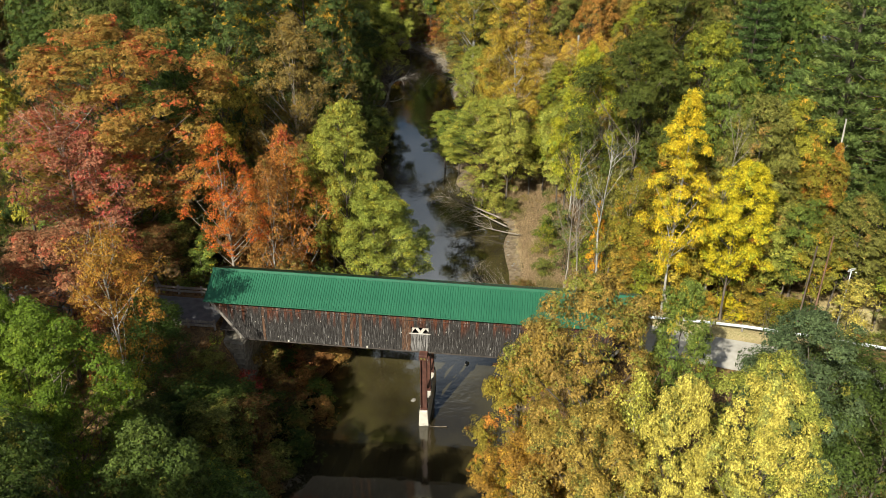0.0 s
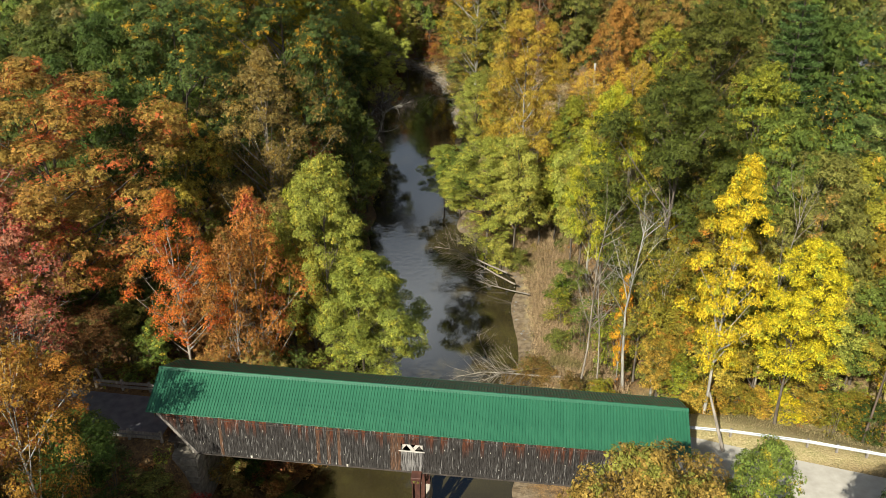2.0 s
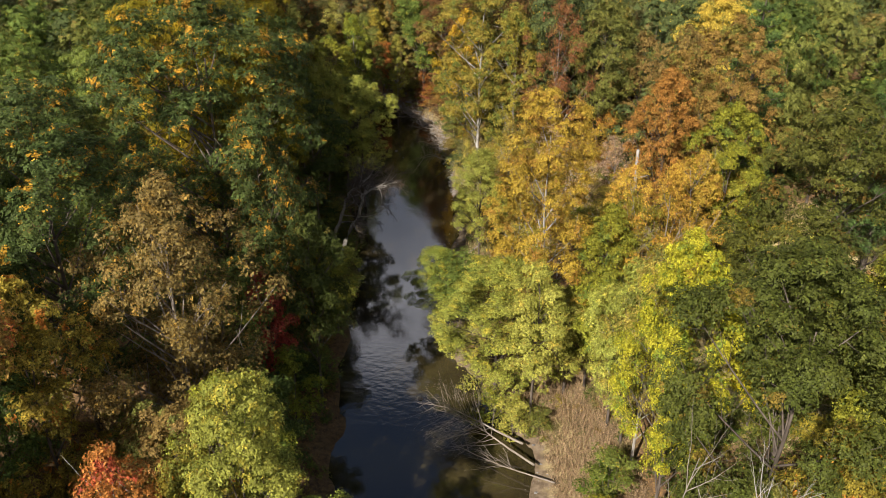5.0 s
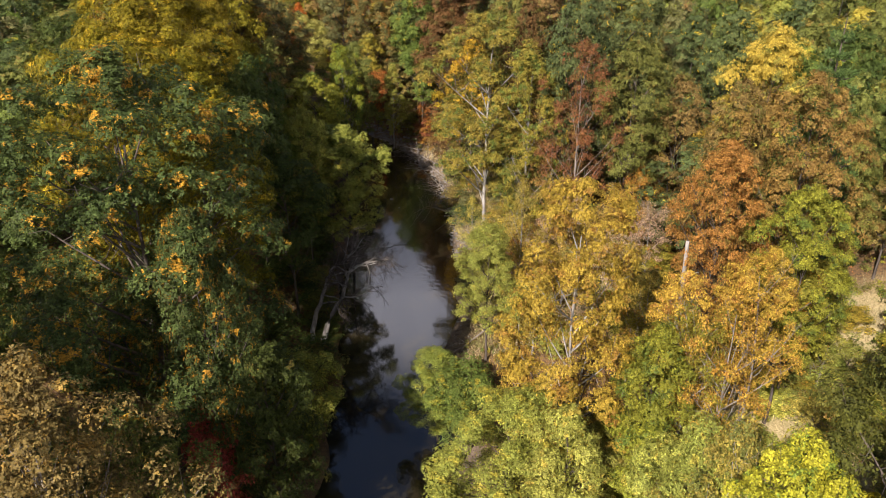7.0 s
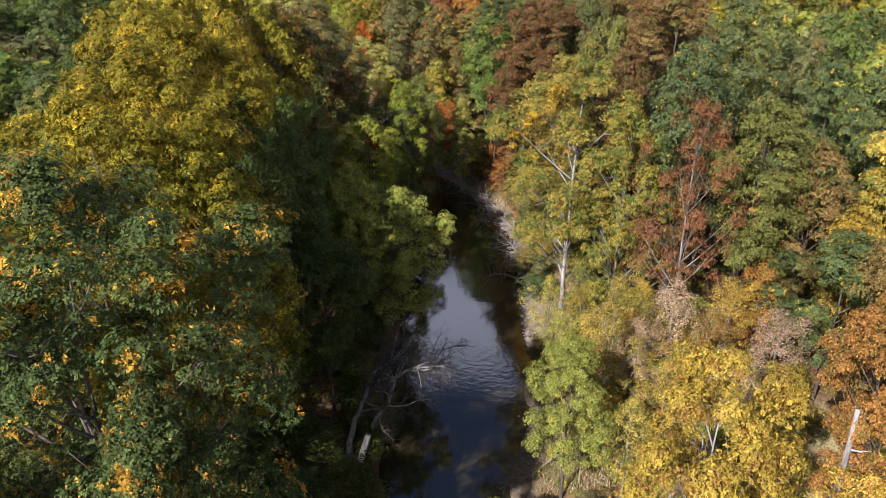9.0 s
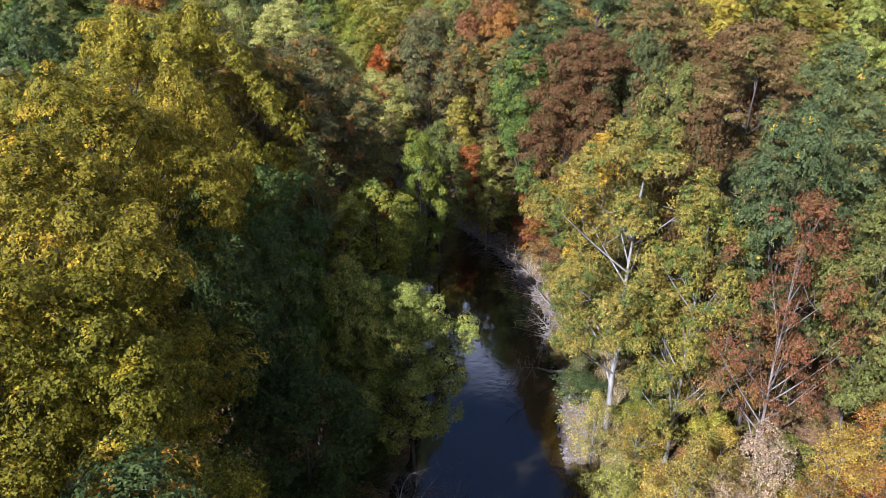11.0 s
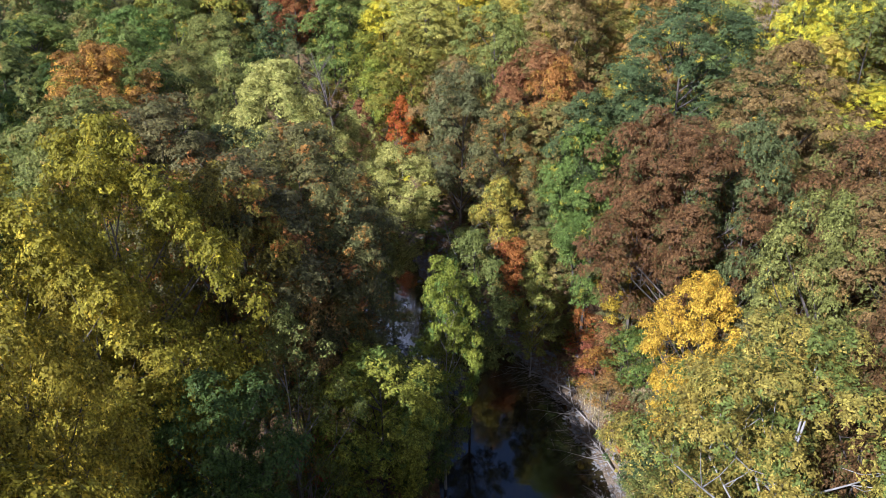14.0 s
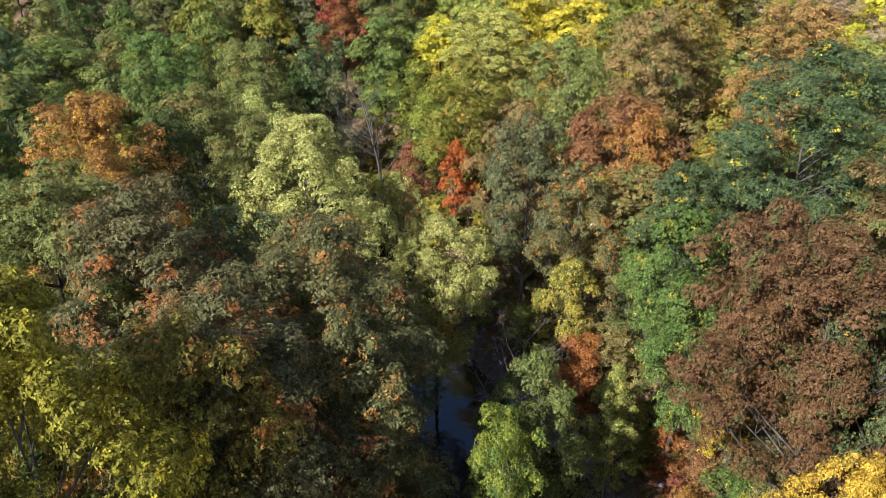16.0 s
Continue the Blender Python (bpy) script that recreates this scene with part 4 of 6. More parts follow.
def make_conifer(seed, leaves, size):
    rng = np.random.default_rng(seed)
    v, f = [], []
    tube(v, f, [(0, 0, -0.6 + 20.4 * t) for t in np.linspace(0, 1, 7)], [0.34 * (1 - 0.9 * t) for t in np.linspace(0, 1, 7)], 7)
    pos, out = [], []
    levels = 15
    for k in range(levels):
        h = 4.0 + 15.6 * (k / levels)
        reach = 5.0 * (1 - (k / levels) ** 1.25) + 0.5
        n = 7
        for j in range(n):
            a = 2 * math.pi * (j + 0.5 * (k % 2)) / n + rng.uniform(-0.25, 0.25)
            rr = reach * rng.uniform(0.75, 1.1)
            w = np.array((math.cos(a), math.sin(a), 0))
            tip = np.array((0, 0, h)) + w * rr + np.array((0, 0, 0.12 * rr))
            tube(v, f, [(0, 0, h), np.array((0, 0, h - 0.15)) + w * rr * 0.5, tip], [0.07, 0.05, 0.012], 3)
            m = max(6, int(leaves / (levels * n) * (rr / 3.0)))
            t = rng.random(m) ** 0.65
            side = np.array((-w[1], w[0], 0))
            p = np.array((0, 0, h)) + w * (rr * t)[:, None] + side * (rng.normal(size=m) * 0.26 * rr * (1.15 - t) * 0.9)[:, None]
            p[:, 2] += 0.12 * rr * t + rng.normal(size=m) * 0.10 + 0.1
            pos.append(p)
            out.append(np.repeat(w[None], m, 0))
    pos, out = np.concatenate(pos), np.concatenate(out)
    m = len(pos)
    t = unit(out * 0.8 + rng.normal(size=(m, 3)) * 0.6 + np.array((0, 0, 0.35)))
    n = unit(np.array((0, 0, 0.9)) + rng.normal(size=(m, 3)) * 0.5)
    b = unit(np.cross(n, t))
    s = size * rng.uniform(0.7, 1.3, m)[:, None]
    lv = np.stack((pos + t * s * 0.75, pos - t * s * 0.4 + b * s * 0.3, pos - t * s * 0.4 - b * s * 0.3), 1).reshape(-1, 3)
    return mesh_of("trunk", v, f, BARK, True), mesh_of("crown", lv, np.arange(m * 3).reshape(-1, 3), LEAF["pine"])


def make_dead_tree(seed, bark, limbs=13, girth=0.34):
    """A leafless tree 20 m high."""
    rng = np.random.default_rng(seed)
    v, f = [], []

    def grow(p, way, length, r, depth):
        pts, rad = [p], [r]
        n = 5
        for i in range(1, n):
            way = unit(way + rng.normal(size=3) * 0.10 + np.array((0, 0, 0.06)))
            pts.append(pts[-1] + way * length / (n - 1))
            rad.append(r * (1 - 0.82 * i / (n - 1)))
        tube(v, f, pts, rad, 6 if depth == 0 else 4 if depth == 1 else 3)
        if depth < 3:
            for k in range((limbs, 5, 3)[depth]):
                t = rng.uniform(0.33, 0.97) if depth == 0 else rng.uniform(0.25, 0.95)
                i = min(n - 2, int(t * (n - 1)))
                q = pts[i] + (pts[i + 1] - pts[i]) * (t * (n - 1) - i)
                w = rng.normal(size=3)
                w = unit(w - way * np.dot(w, way))
                grow(q, unit(way * 0.75 + w * 0.75), length * (0.40, 0.42, 0.5)[depth] * (1.25 - 0.7 * t) * rng.uniform(0.7, 1.15), r * (0.42, 0.45, 0.5)[depth] * (1.1 - 0.6 * t), depth + 1)

    grow(np.array((0, 0, -0.5)), np.array((0.03, 0.0, 1.0)), 19.5, girth, 0)
    return mesh_of("limbs", v, f, bark, True)


PROTO = {}
for key, spec in {
    "round_S": [(11, "round", 26, 8500, 0.33), (14, "round", 30, 8500, 0.33)],
    "round_M": [(12, "round", 40, 15000, 0.255, 0.34), (13, "round", 34, 15000, 0.255, 0.34), (15, "round", 46, 15000, 0.255, 0.34)],
    "round_L": [(16, "round", 60, 26000, 0.205, 0.38), (17, "round", 52, 26000, 0.205, 0.38), (18, "round", 66, 26000, 0.205, 0.38)],
    "oval_S": [(21, "oval", 22, 8000, 0.33), (23, "oval", 26, 8000, 0.33)],
    "oval_M": [(22, "oval", 34, 14000, 0.255, 0.28), (24, "oval", 40, 14000, 0.255, 0.28)],
    "spread_S": [(43, "spread", 22, 8000, 0.33), (44, "spread", 26, 8000, 0.33)],
    "spread_M": [(41, "spread", 36, 14000, 0.255), (42, "spread", 42, 14000, 0.255)],
    "far_M": [(51, "round", 30, 4600, 0.41, 0.28, 0.0, None, 1, 8), (52, "oval", 26, 4600, 0.41, 0.28, 0.0, None, 1, 8), (53, "round", 24, 4600, 0.41, 0.28, 0.0, None, 1, 8), (54, "narrow", 24, 4200, 0.41, 0.28, 0.0, None, 1, 8), (60, "spread", 26, 4600, 0.41, 0.28, 0.0, None, 1, 8)],
    "under_M": [(58, "round", 14, 900, 0.78, 0.06, 0.0, None, 2, 3), (59, "oval", 14, 900, 0.78, 0.06, 0.0, None, 2, 3)],
    "outer_M": [(85, "round", 12, 260, 1.3, 0.28, 0.0, None, 1, 0), (86, "oval", 12, 260, 1.3, 0.28, 0.0, None, 1, 0), (87, "round", 14, 260, 1.3, 0.28, 0.0, None, 1, 0)],
    "wood_M": [(55, "round", 22, 1500, 0.62, 0.28, 0.0, None, 1, 3), (56, "oval", 20, 1500, 0.62, 0.28, 0.0, None, 1, 3), (57, "round", 18, 1500, 0.62, 0.28, 0.0, None, 1, 3)],
}.items():
    PROTO[key] = [make_tree(*s) for s in spec]
PROTO["sparse_M"] = [make_tree(61, "oval", 44, 9000, 0.20, 0.25, 1.0, PALE_BARK), make_tree(62, "spread", 40, 9000, 0.20, 0.25, 1.0, PALE_BARK)]
PROTO["sycamore_M"] = [make_tree(71, "round", 70, 30000, 0.18, 0.16, 0.3, PALE_BARK, 1, 24, 0.92), make_tree(72, "spread", 64, 30000, 0.18, 0.18, 0.3, PALE_BARK, 1, 24, 0.92)]
PROTO["high_M"] = [make_tree(73, "round", 66, 30000, 0.18, 0.26, 0.3, PALE_BARK, 1, 24, 0.92)]
PROTO["fine_M"] = [make_tree(75, "round", 84, 40000, 0.165, 0.3, 0.3, None, 1, 30, 0.92), make_tree(76, "round", 72, 40000, 0.165, 0.3, 0.3, None, 1, 30, 0.92), make_tree(77, "round", 94, 40000, 0.165, 0.3, 0.3, None, 1, 30, 0.92)]
PROTO["thin_M"] = [make_tree(65, "oval", 54, 14000, 0.165, 0.22, 0.7, DEAD_WOOD, 1, 26, 0.85), make_tree(66, "round", 50, 14000, 0.165, 0.26, 0.7, DEAD_WOOD, 1, 26, 0.85)]
PROTO["narrow_M"] = [make_tree(33, "narrow", 52, 24000, 0.185, 0.18, 0.3, PALE_BARK, 1, 26, 0.85)]
PROTO["shrub_M"] = [make_tree(81, "round", 14, 1700, 0.62, 0.02, 0.0, None, 3, 5), make_tree(82, "spread", 12, 1600, 0.62, 0.02, 0.0, None, 3, 5), make_tree(83, "oval", 12, 1100, 0.55, 0.02, 1.0, None, 3, 5)]
PROTO["conifer_M"] = [make_conifer(91, 14000, 0.42), make_conifer(92, 13000, 0.42)]
TANGLE = make_dead_tree(105, DEAD_WOOD, 26, 0.15)
DEAD = [make_dead_tree(101, PALE_BARK, 13, 0.24), make_dead_tree(102, DEAD_WOOD, 16, 0.2), make_dead_tree(103, DEAD_WOOD, 14, 0.2), make_dead_tree(104, BARK, 16, 0.26), TANGLE]

WORDS = {"green": "green", "dark_green": "dark green", "oak": "green and orange", "teal": "deep green", "blue_green": "blue-green", "lime": "yellow-green",
         "pale_lime": "pale lime", "pale_yellow": "pale yellow", "yellow": "bright yellow", "yellow_green": "yellow and green", "gold": "golden", "dull_gold": "dull golden", "olive_gold": "olive and orange",
         "olive": "olive", "grey_olive": "grey-olive", "brown": "brown", "rust": "rust-brown", "rust_orange": "rust-orange", "orange": "orange", "orange_red": "orange-red",
         "dull_red": "dull red", "maroon": "maroon-brown", "olive_yellow": "olive-yellow", "oak_gold": "golden brown", "sycamore_gold": "golden green", "rust_red": "rusty red", "yellow_gold": "golden yellow", "copper": "copper-orange", "gold_olive": "gold and olive", "grey_brown": "grey-brown", "pink_tan": "pale pinkish tan", "maple_mix": "orange and olive", "flame": "flame-orange", "yellow_lime": "yellow-lime", "crimson": "crimson", "amber": "amber-yellow", "pine": "dark green", "russet_olive": "russet and olive", "bronze": "bronze-gold", "lemon": "lemon-yellow", "deep_olive": "deep olive-green", "leaf_green": "fresh green"}
FORM = {"round": "broad round crown", "oval": "tall oval crown", "narrow": "slender upright crown", "spread": "spreading crown", "far": "full autumn crown",
        "sparse": "thin half-bare crown", "thin": "airy thinning crown", "fine": "broad dense crown", "high": "high-set wide crown", "sycamore": "wide pale-limbed crown", "shrub": "low bushy growth", "conifer": "tiered evergreen boughs"}
PLACED = []


def tree(kind, x, y, top, r, colour, name="tree", lean=(0, 0), pick=None):
    """A tree with its crown's top at that height and a crown of radius r."""
    turn_rnd = random.Random(round(x * 10) * 7919 + round(y * 10))
    size = "S" if r < 3.9 else "M" if r < 5.7 else "L"
    protos = PROTO.get(f"{kind}_{size}") or PROTO.get(f"{kind}_M") or PROTO[f"{kind}_S"]
    trunk, crown = protos[turn_rnd.randrange(len(protos)) if pick is None else pick % len(protos)]
    z = ground_at(x, y)
    root = new(name)
    h = max(1.5, top - z)
    root.matrix_basis = pose(x, y, z, lean[0], lean[1], turn_rnd.uniform(0, 360)) @ Matrix.Diagonal((r / 5, r / 5, h / 20, 1))
    part_mesh("trunk", trunk, root)
    ob = part_mesh("crown", crown, root)
    ob.material_slots[0].link = "OBJECT"
    ob.material_slots[0].material = LEAF[colour]
    cat = {"shrub": "shrub", "conifer": "conifer"}.get(kind, "sapling" if name == "sapling" else "tree")
    place = "on the forest floor" if kind == "shrub" else "beside the river" if float(line_distance(np.array(x), np.array(y), RIVER)) < 9 else "in the woods"
    tagged(root, f"{WORDS[colour]} {'pine' if kind == 'conifer' else cat} with {FORM[kind]} {place}", cat, group={"shrub": "woodland shrubs", "conifer": "pines"}.get(kind, "autumn trees"))
    PLACED.append((x, y, r if kind != "shrub" else 0.4 * r, top))
    return root


def dead_tree(x, y, top, r, pick, lean=(0, 0), label="pale leafless dead tree standing in the undergrowth"):
    root = new("dead_tree", DEAD[pick])
    z = ground_at(x, y)
    root.matrix_basis = pose(x, y, z, lean[0], lean[1], (x * 37 + y * 91) % 360) @ Matrix.Diagonal((r / 4, r / 4, (top - z) / 20, 1))
    tagged(root, label, "dead tree", group="dead trees")
    PLACED.append((x, y, 1.0, top))


# around the bridge
tree("fine", -32.0, 78.0, 35.5, 9.0, "maple_mix")
tree("sparse", -36, 73, 29, 6.5, "dull_red", pick=1)
tree("sparse", -33, 71, 27, 5.5, "dull_red")
tree("sparse", -26.6, 55.6, 24.5, 4.2, "rust_orange", pick=1)
tree("thin", -21.6, 73.8, 26.5, 3.8, "orange_red")
tree("sparse", -17.6, 74.6, 23.0, 3.6, "copper", pick=0)
tree("sparse", -16.3, 78.0, 25, 4.2, "rust_orange", pick=0)
tree("thin", -17.8, 95.5, 32, 6.3, "grey_brown", pick=0)
tree("thin", -18.0, 94.5, 31.5, 5.8, "grey_brown")
tree("fine", -10.6, 81.6, 26, 4.8, "yellow_lime")
tree("fine", -7.0, 78.0, 18.5, 5.0, "yellow_lime")
tree("fine", -6.4, 84.0, 14.5, 4.2, "yellow_lime")
tree("fine", -26.2, 44.5, 24.5, 4.8, "leaf_green")
tree("fine", -29.2, 46.0, 24.5, 3.0, "leaf_green")
tree("spread", -23.5, 50.0, 12, 2.8, "dark_green")
tree("fine", 9.6, 43.8, 27.4, 5.2, "oak_gold", pick=0)
tree("fine", 5.4, 45.0, 21.0, 3.6, "olive_gold", pick=1)
tree("fine", 5.6, 40.5, 17.5, 3.6, "bronze", pick=2)
tree("fine", 9.2, 37.2, 22.0, 4.0, "dull_gold", pick=1)
tree("fine", 13.4, 36.3, 25.2, 2.8, "pale_yellow", pick=1)
tree("sparse", 11.6, 38.4, 24.2, 2.6, "pale_yellow", pick=0)
tree("fine", 18.2, 36.0, 25.5, 3.0, "pale_yellow", pick=2)
tree("fine", 20.6, 40.0, 23.8, 3.4, "lime", pick=1)
tree("fine", 23.6, 43.4, 25.0, 4.8, "blue_green", pick=0)
tree("spread", 28.5, 47.0, 20, 4.6, "dark_green")
tree("round", -28.0, 31.0, 28, 6.0, "dark_green")
tree("round", -19.5, 23.0, 24, 5.0, "dark_green")
tree("spread", -19.5, 46.0, 9.5, 3.0, "dark_green")
tree("spread", -20.0, 56.5, 9, 2.8, "dark_green")
tree("oval", 28.5, 40.5, 22, 4.0, "dark_green")
tree("round", -17.2, 36.0, 22, 4.2, "dark_green")
tree("round", -11.5, 35.5, 17.5, 3.6, "dark_green")
tree("oval", -28.5, 35.0, 24, 4.5, "dark_green")
tree("fine", 16.3, 46.6, 25.4, 2.8, "green", pick=2)
tree("fine", 21.2, 85.0, 32, 6.8, "deep_olive")
tree("fine", 28.0, 69.6, 24.5, 3.6, "yellow")
tree("narrow", 22.0, 70.0, 31, 3.7, "yellow", pick=0)
tree("conifer", 44.5, 88.0, 39, 9.5, "pine", name="pine_tree")
tree("conifer", 51.0, 78.0, 33, 8.5, "pine", name="pine_tree")
tree("round", 29.2, 86.5, 33, 4.6, "yellow_green")
tree("sycamore", 10.6, 117.5, 31, 5.5, "yellow_gold")
tree("fine", 6.0, 112.5, 16.5, 5.4, "yellow_lime")
tree("oval", 9.2, 109.0, 18, 4.0, "lime")
tree("thin", 21.8, 115.0, 25, 3.9, "yellow_gold", pick=0)
tree("thin", 19.0, 118.5, 23.5, 3.6, "yellow_gold", pick=1)
tree("fine", -27.0, 98.5, 37, 8.0, "oak")
tree("fine", -19.6, 115.0, 40.3, 9.2, "oak")
tree("fine", -14.9, 111.6, 31.5, 3.8, "oak")
tree("oval", -11.0, 111.0, 22, 3.8, "dark_green")
tree("round", -29.0, 87.5, 31, 4.4, "dark_green")
tree("round", -13.6, 161.3, 19, 4.6, "green")
tree("fine", 17.2, 93.2, 29, 4.0, "lemon")
tree("sparse", 17.4, 101.4, 24, 3.8, "dull_gold", pick=0)
tree("fine", 29.6, 123.6, 27.5, 3.8, "yellow_green")
tree("fine", 26.2, 121.6, 23.5, 3.2, "yellow_gold")
tree("spread", 31.5, 126.5, 20, 3.8, "olive_gold")
tree("fine", 23.8, 127.5, 30, 3.8, "copper")
tree("fine", 30.8, 130.5, 34.5, 5.8, "oak_gold")
tree("fine", 27.5, 97.0, 36.5, 6.8, "deep_olive")
tree("spread", -11.0, 124.6, 10.8, 3.2, "yellow_lime")
tree("sparse", 19.2, 76.0, 20, 3.4, "olive_gold", pick=1)
tree("oval", 18.8, 80.5, 20, 3.2, "olive")
tree("conifer", 48.5, 128.0, 34, 6.0, "pine", name="pine_tree")
tree("spread", 16.2, 107.0, 17, 3.6, "lime")
tree("oval", 16.5, 114.5, 21, 4.0, "yellow_green")
tree("round", 32.0, 77.5, 28, 5.0, "olive")
tree("round", 30.3, 82.5, 30, 4.6, "green")
tree("oval", 36.5, 80.5, 27, 4.6, "olive_gold")
tree("spread", 19.6, 75.4, 16, 3.0, "olive_gold")
tree("spread", 24.0, 75.5, 18, 3.6, "yellow_green")
tree("spread", 31.0, 73.0, 15, 3.0, "olive_gold")
tree("oval", 41.5, 72.5, 20, 3.6, "olive")
tree("oval", 45.0, 66.0, 17, 3.6, "yellow_green")
tree("spread", 24.5, 80.5, 22, 4.4, "olive_gold")
tree("spread", 12.8, 112.0, 12.5, 3.8, "lime")
tree("round", -40.5, 99.5, 34, 7.0, "dark_green")
tree("round", -33.5, 96.5, 35, 5.8, "dark_green")
tree("sparse", 19.5, 116.0, 21.5, 3.8, "olive_gold", pick=1)
tree("fine", 5.3, 137.5, 17.3, 3.6, "lime")
tree("spread", 17.0, 104.2, 20, 3.6, "lime")
tree("spread", 14.9, 112.3, 15, 3.6, "yellow_green")
tree("thin", 35.8, 128.0, 12.5, 2.6, "lime")
tree("spread", 27.8, 103.5, 15, 3.4, "yellow")
tree("spread", 2.6, 123.5, 10.5, 3.7, "green")
tree("fine", 0.4, 126.4, 9.8, 3.8, "yellow_lime")
tree("spread", -14.8, 109.5, 17.0, 2.6, "crimson")
tree("round", -24.5, 26.5, 25, 5.0, "dark_green")
tree("round", -20.5, 31.0, 21, 4.0, "dark_green")
tree("round", -30.0, 22.0, 27, 5.4, "dark_green")
tree("spread", -26.0, 60.0, 15, 3.6, "dark_green")
tree("spread", -29.5, 63.0, 18, 4.0, "rust_orange")
tree("spread", -33.0, 60.0, 22, 5.0, "dull_red")
tree("oval", -36.0, 52.0, 25, 5.0, "dark_green")
tree("spread", -20.5, 77.5, 18, 4.0, "rust")
tree("spread", -14.6, 83.5, 18, 4.0, "olive_gold")
tree("spread", -24.5, 80.5, 16, 4.2, "dark_green")
tree("oval", -13.5, 89.0, 21, 4.2, "yellow_green")
for x, y, top, r, colour in ((19.8, 70.5, 13.5, 1.9, "yellow_green"), (22.8, 72.0, 14.5, 2.2, "gold"), (25.4, 73.5, 15.0, 2.4, "olive_gold"), (29.4, 74.0, 15.0, 2.4, "yellow_green"),
                             (33.6, 74.5, 14.5, 2.2, "green"), (39.5, 66.5, 13.5, 2.2, "pale_yellow"), (42.5, 64.0, 13.0, 2.0, "olive"), (35.0, 76.0, 17.0, 2.6, "olive")):
    tree("shrub", x, y, top, r, colour, name="shrub")
for x, y, top, r, colour in ((-24.5, 73.5, 14.5, 2.6, "green"), (-27.5, 75.5, 15.5, 2.8, "olive"), (-19.0, 71.8, 13.5, 2.4, "rust"), (-15.6, 73.5, 12.0, 2.8, "brown"), (-13.0, 76.0, 10.5, 2.6, "dark_green"),
                             (-22.0, 76.5, 16.0, 2.8, "maroon"), (-18.4, 61.5, 7.0, 2.0, "crimson"), (-19.5, 59.0, 7.0, 2.2, "green"), (-16.5, 58.0, 5.0, 1.8, "brown"), (-21.5, 61.0, 9.5, 2.0, "olive"),
                             (-17.5, 53.0, 7.5, 2.4, "dark_green"), (-18.5, 49.5, 8.0, 2.6, "green"), (-17.0, 42.0, 7.0, 2.6, "dark_green"), (-13.8, 66.5, 3.4, 1.6, "rust"), (-15.4, 70.6, 2.6, 1.9, "rust_red"), (-12.9, 71.2, 2.0, 1.7, "rust_red"), (-14.0, 68.8, 2.0, 1.5, "brown"), (-11.2, 72.4, 1.8, 1.5, "rust"), (-17.2, 69.4, 3.6, 2.0, "dark_green")):
    tree("shrub", x, y, top, r, colour, name="shrub")
for x, y, top, r, colour in ((13.4, 93.5, 6.0, 2.0, "yellow_green"), (12.4, 88.0, 3.8, 1.6, "olive"), (14.6, 97.5, 7.0, 2.2, "green"), (14.2, 99.0, 4.2, 1.8, "leaf_green"), (15.2, 88.5, 8.0, 2.2, "green"),
                             (17.4, 84.5, 9.0, 2.4, "yellow_green"), (14.8, 77.0, 6.0, 2.0, "olive_gold"), (12.4, 79.6, 4.5, 1.8, "brown"),
                             (5.6, 150.5, 5.0, 1.8, "pale_yellow"), (8.4, 145.0, 7.0, 2.4, "gold"), (11.6, 150.0, 9.0, 2.6, "olive"), (14.8, 147.0, 9.0, 2.8, "pale_yellow"), (18.0, 151.0, 10.0, 2.8, "gold"),
                             (12.5, 155.0, 9.5, 2.6, "rust_orange"), (7.0, 155.5, 6.5, 2.0, "olive_gold"), (16.5, 141.0, 9.0, 2.8, "grey_olive"), (11.0, 140.0, 8.0, 2.6, "olive"), (20.8, 143.5, 10.0, 3.0, "pale_yellow"), (22.5, 148.5, 10.5, 2.8, "olive")):
    tree("shrub", x, y, top, r, colour, name="shrub")
tree("narrow", 17.0, 80.2, 15.5, 1.3, "orange")
tree("spread", -29.5, 72.8, 16, 3.6, "maroon")
tree("spread", -26.8, 79.0, 14, 3.8, "dark_green")
tree("spread", -31.5, 79.5, 16, 4.2, "dark_green")
tree("spread", -21.0, 81.5, 14, 3.4, "dark_green")
tree("spread", -17.5, 84.0, 17, 3.6, "rust")
tree("spread", -17.0, 88.8, 19, 3.8, "brown")
tree("spread", -12.5, 95.0, 17, 3.6, "dark_green")
for x, y, top, r, colour in ((-0.5, 197.5, 5.0, 2.2, "rust"), (1.5, 193.0, 6.0, 2.4, "maroon"), (3.2, 189.5, 6.5, 2.4, "rust_orange"), (-2.5, 201.8, 5.5, 2.2, "rust_red"), (2.8, 183.0, 6.0, 2.2, "olive"),
                             (4.5, 178.0, 6.0, 2.4, "olive_gold"), (3.8, 173.5, 5.0, 2.0, "grey_olive"), (-5.5, 206.5, 5.0, 2.2, "olive"), (2.2, 199.5, 8.0, 2.6, "green"), (5.8, 191.0, 8.0, 2.6, "green")):
    tree("shrub", x, y, top, r, colour, name="shrub")
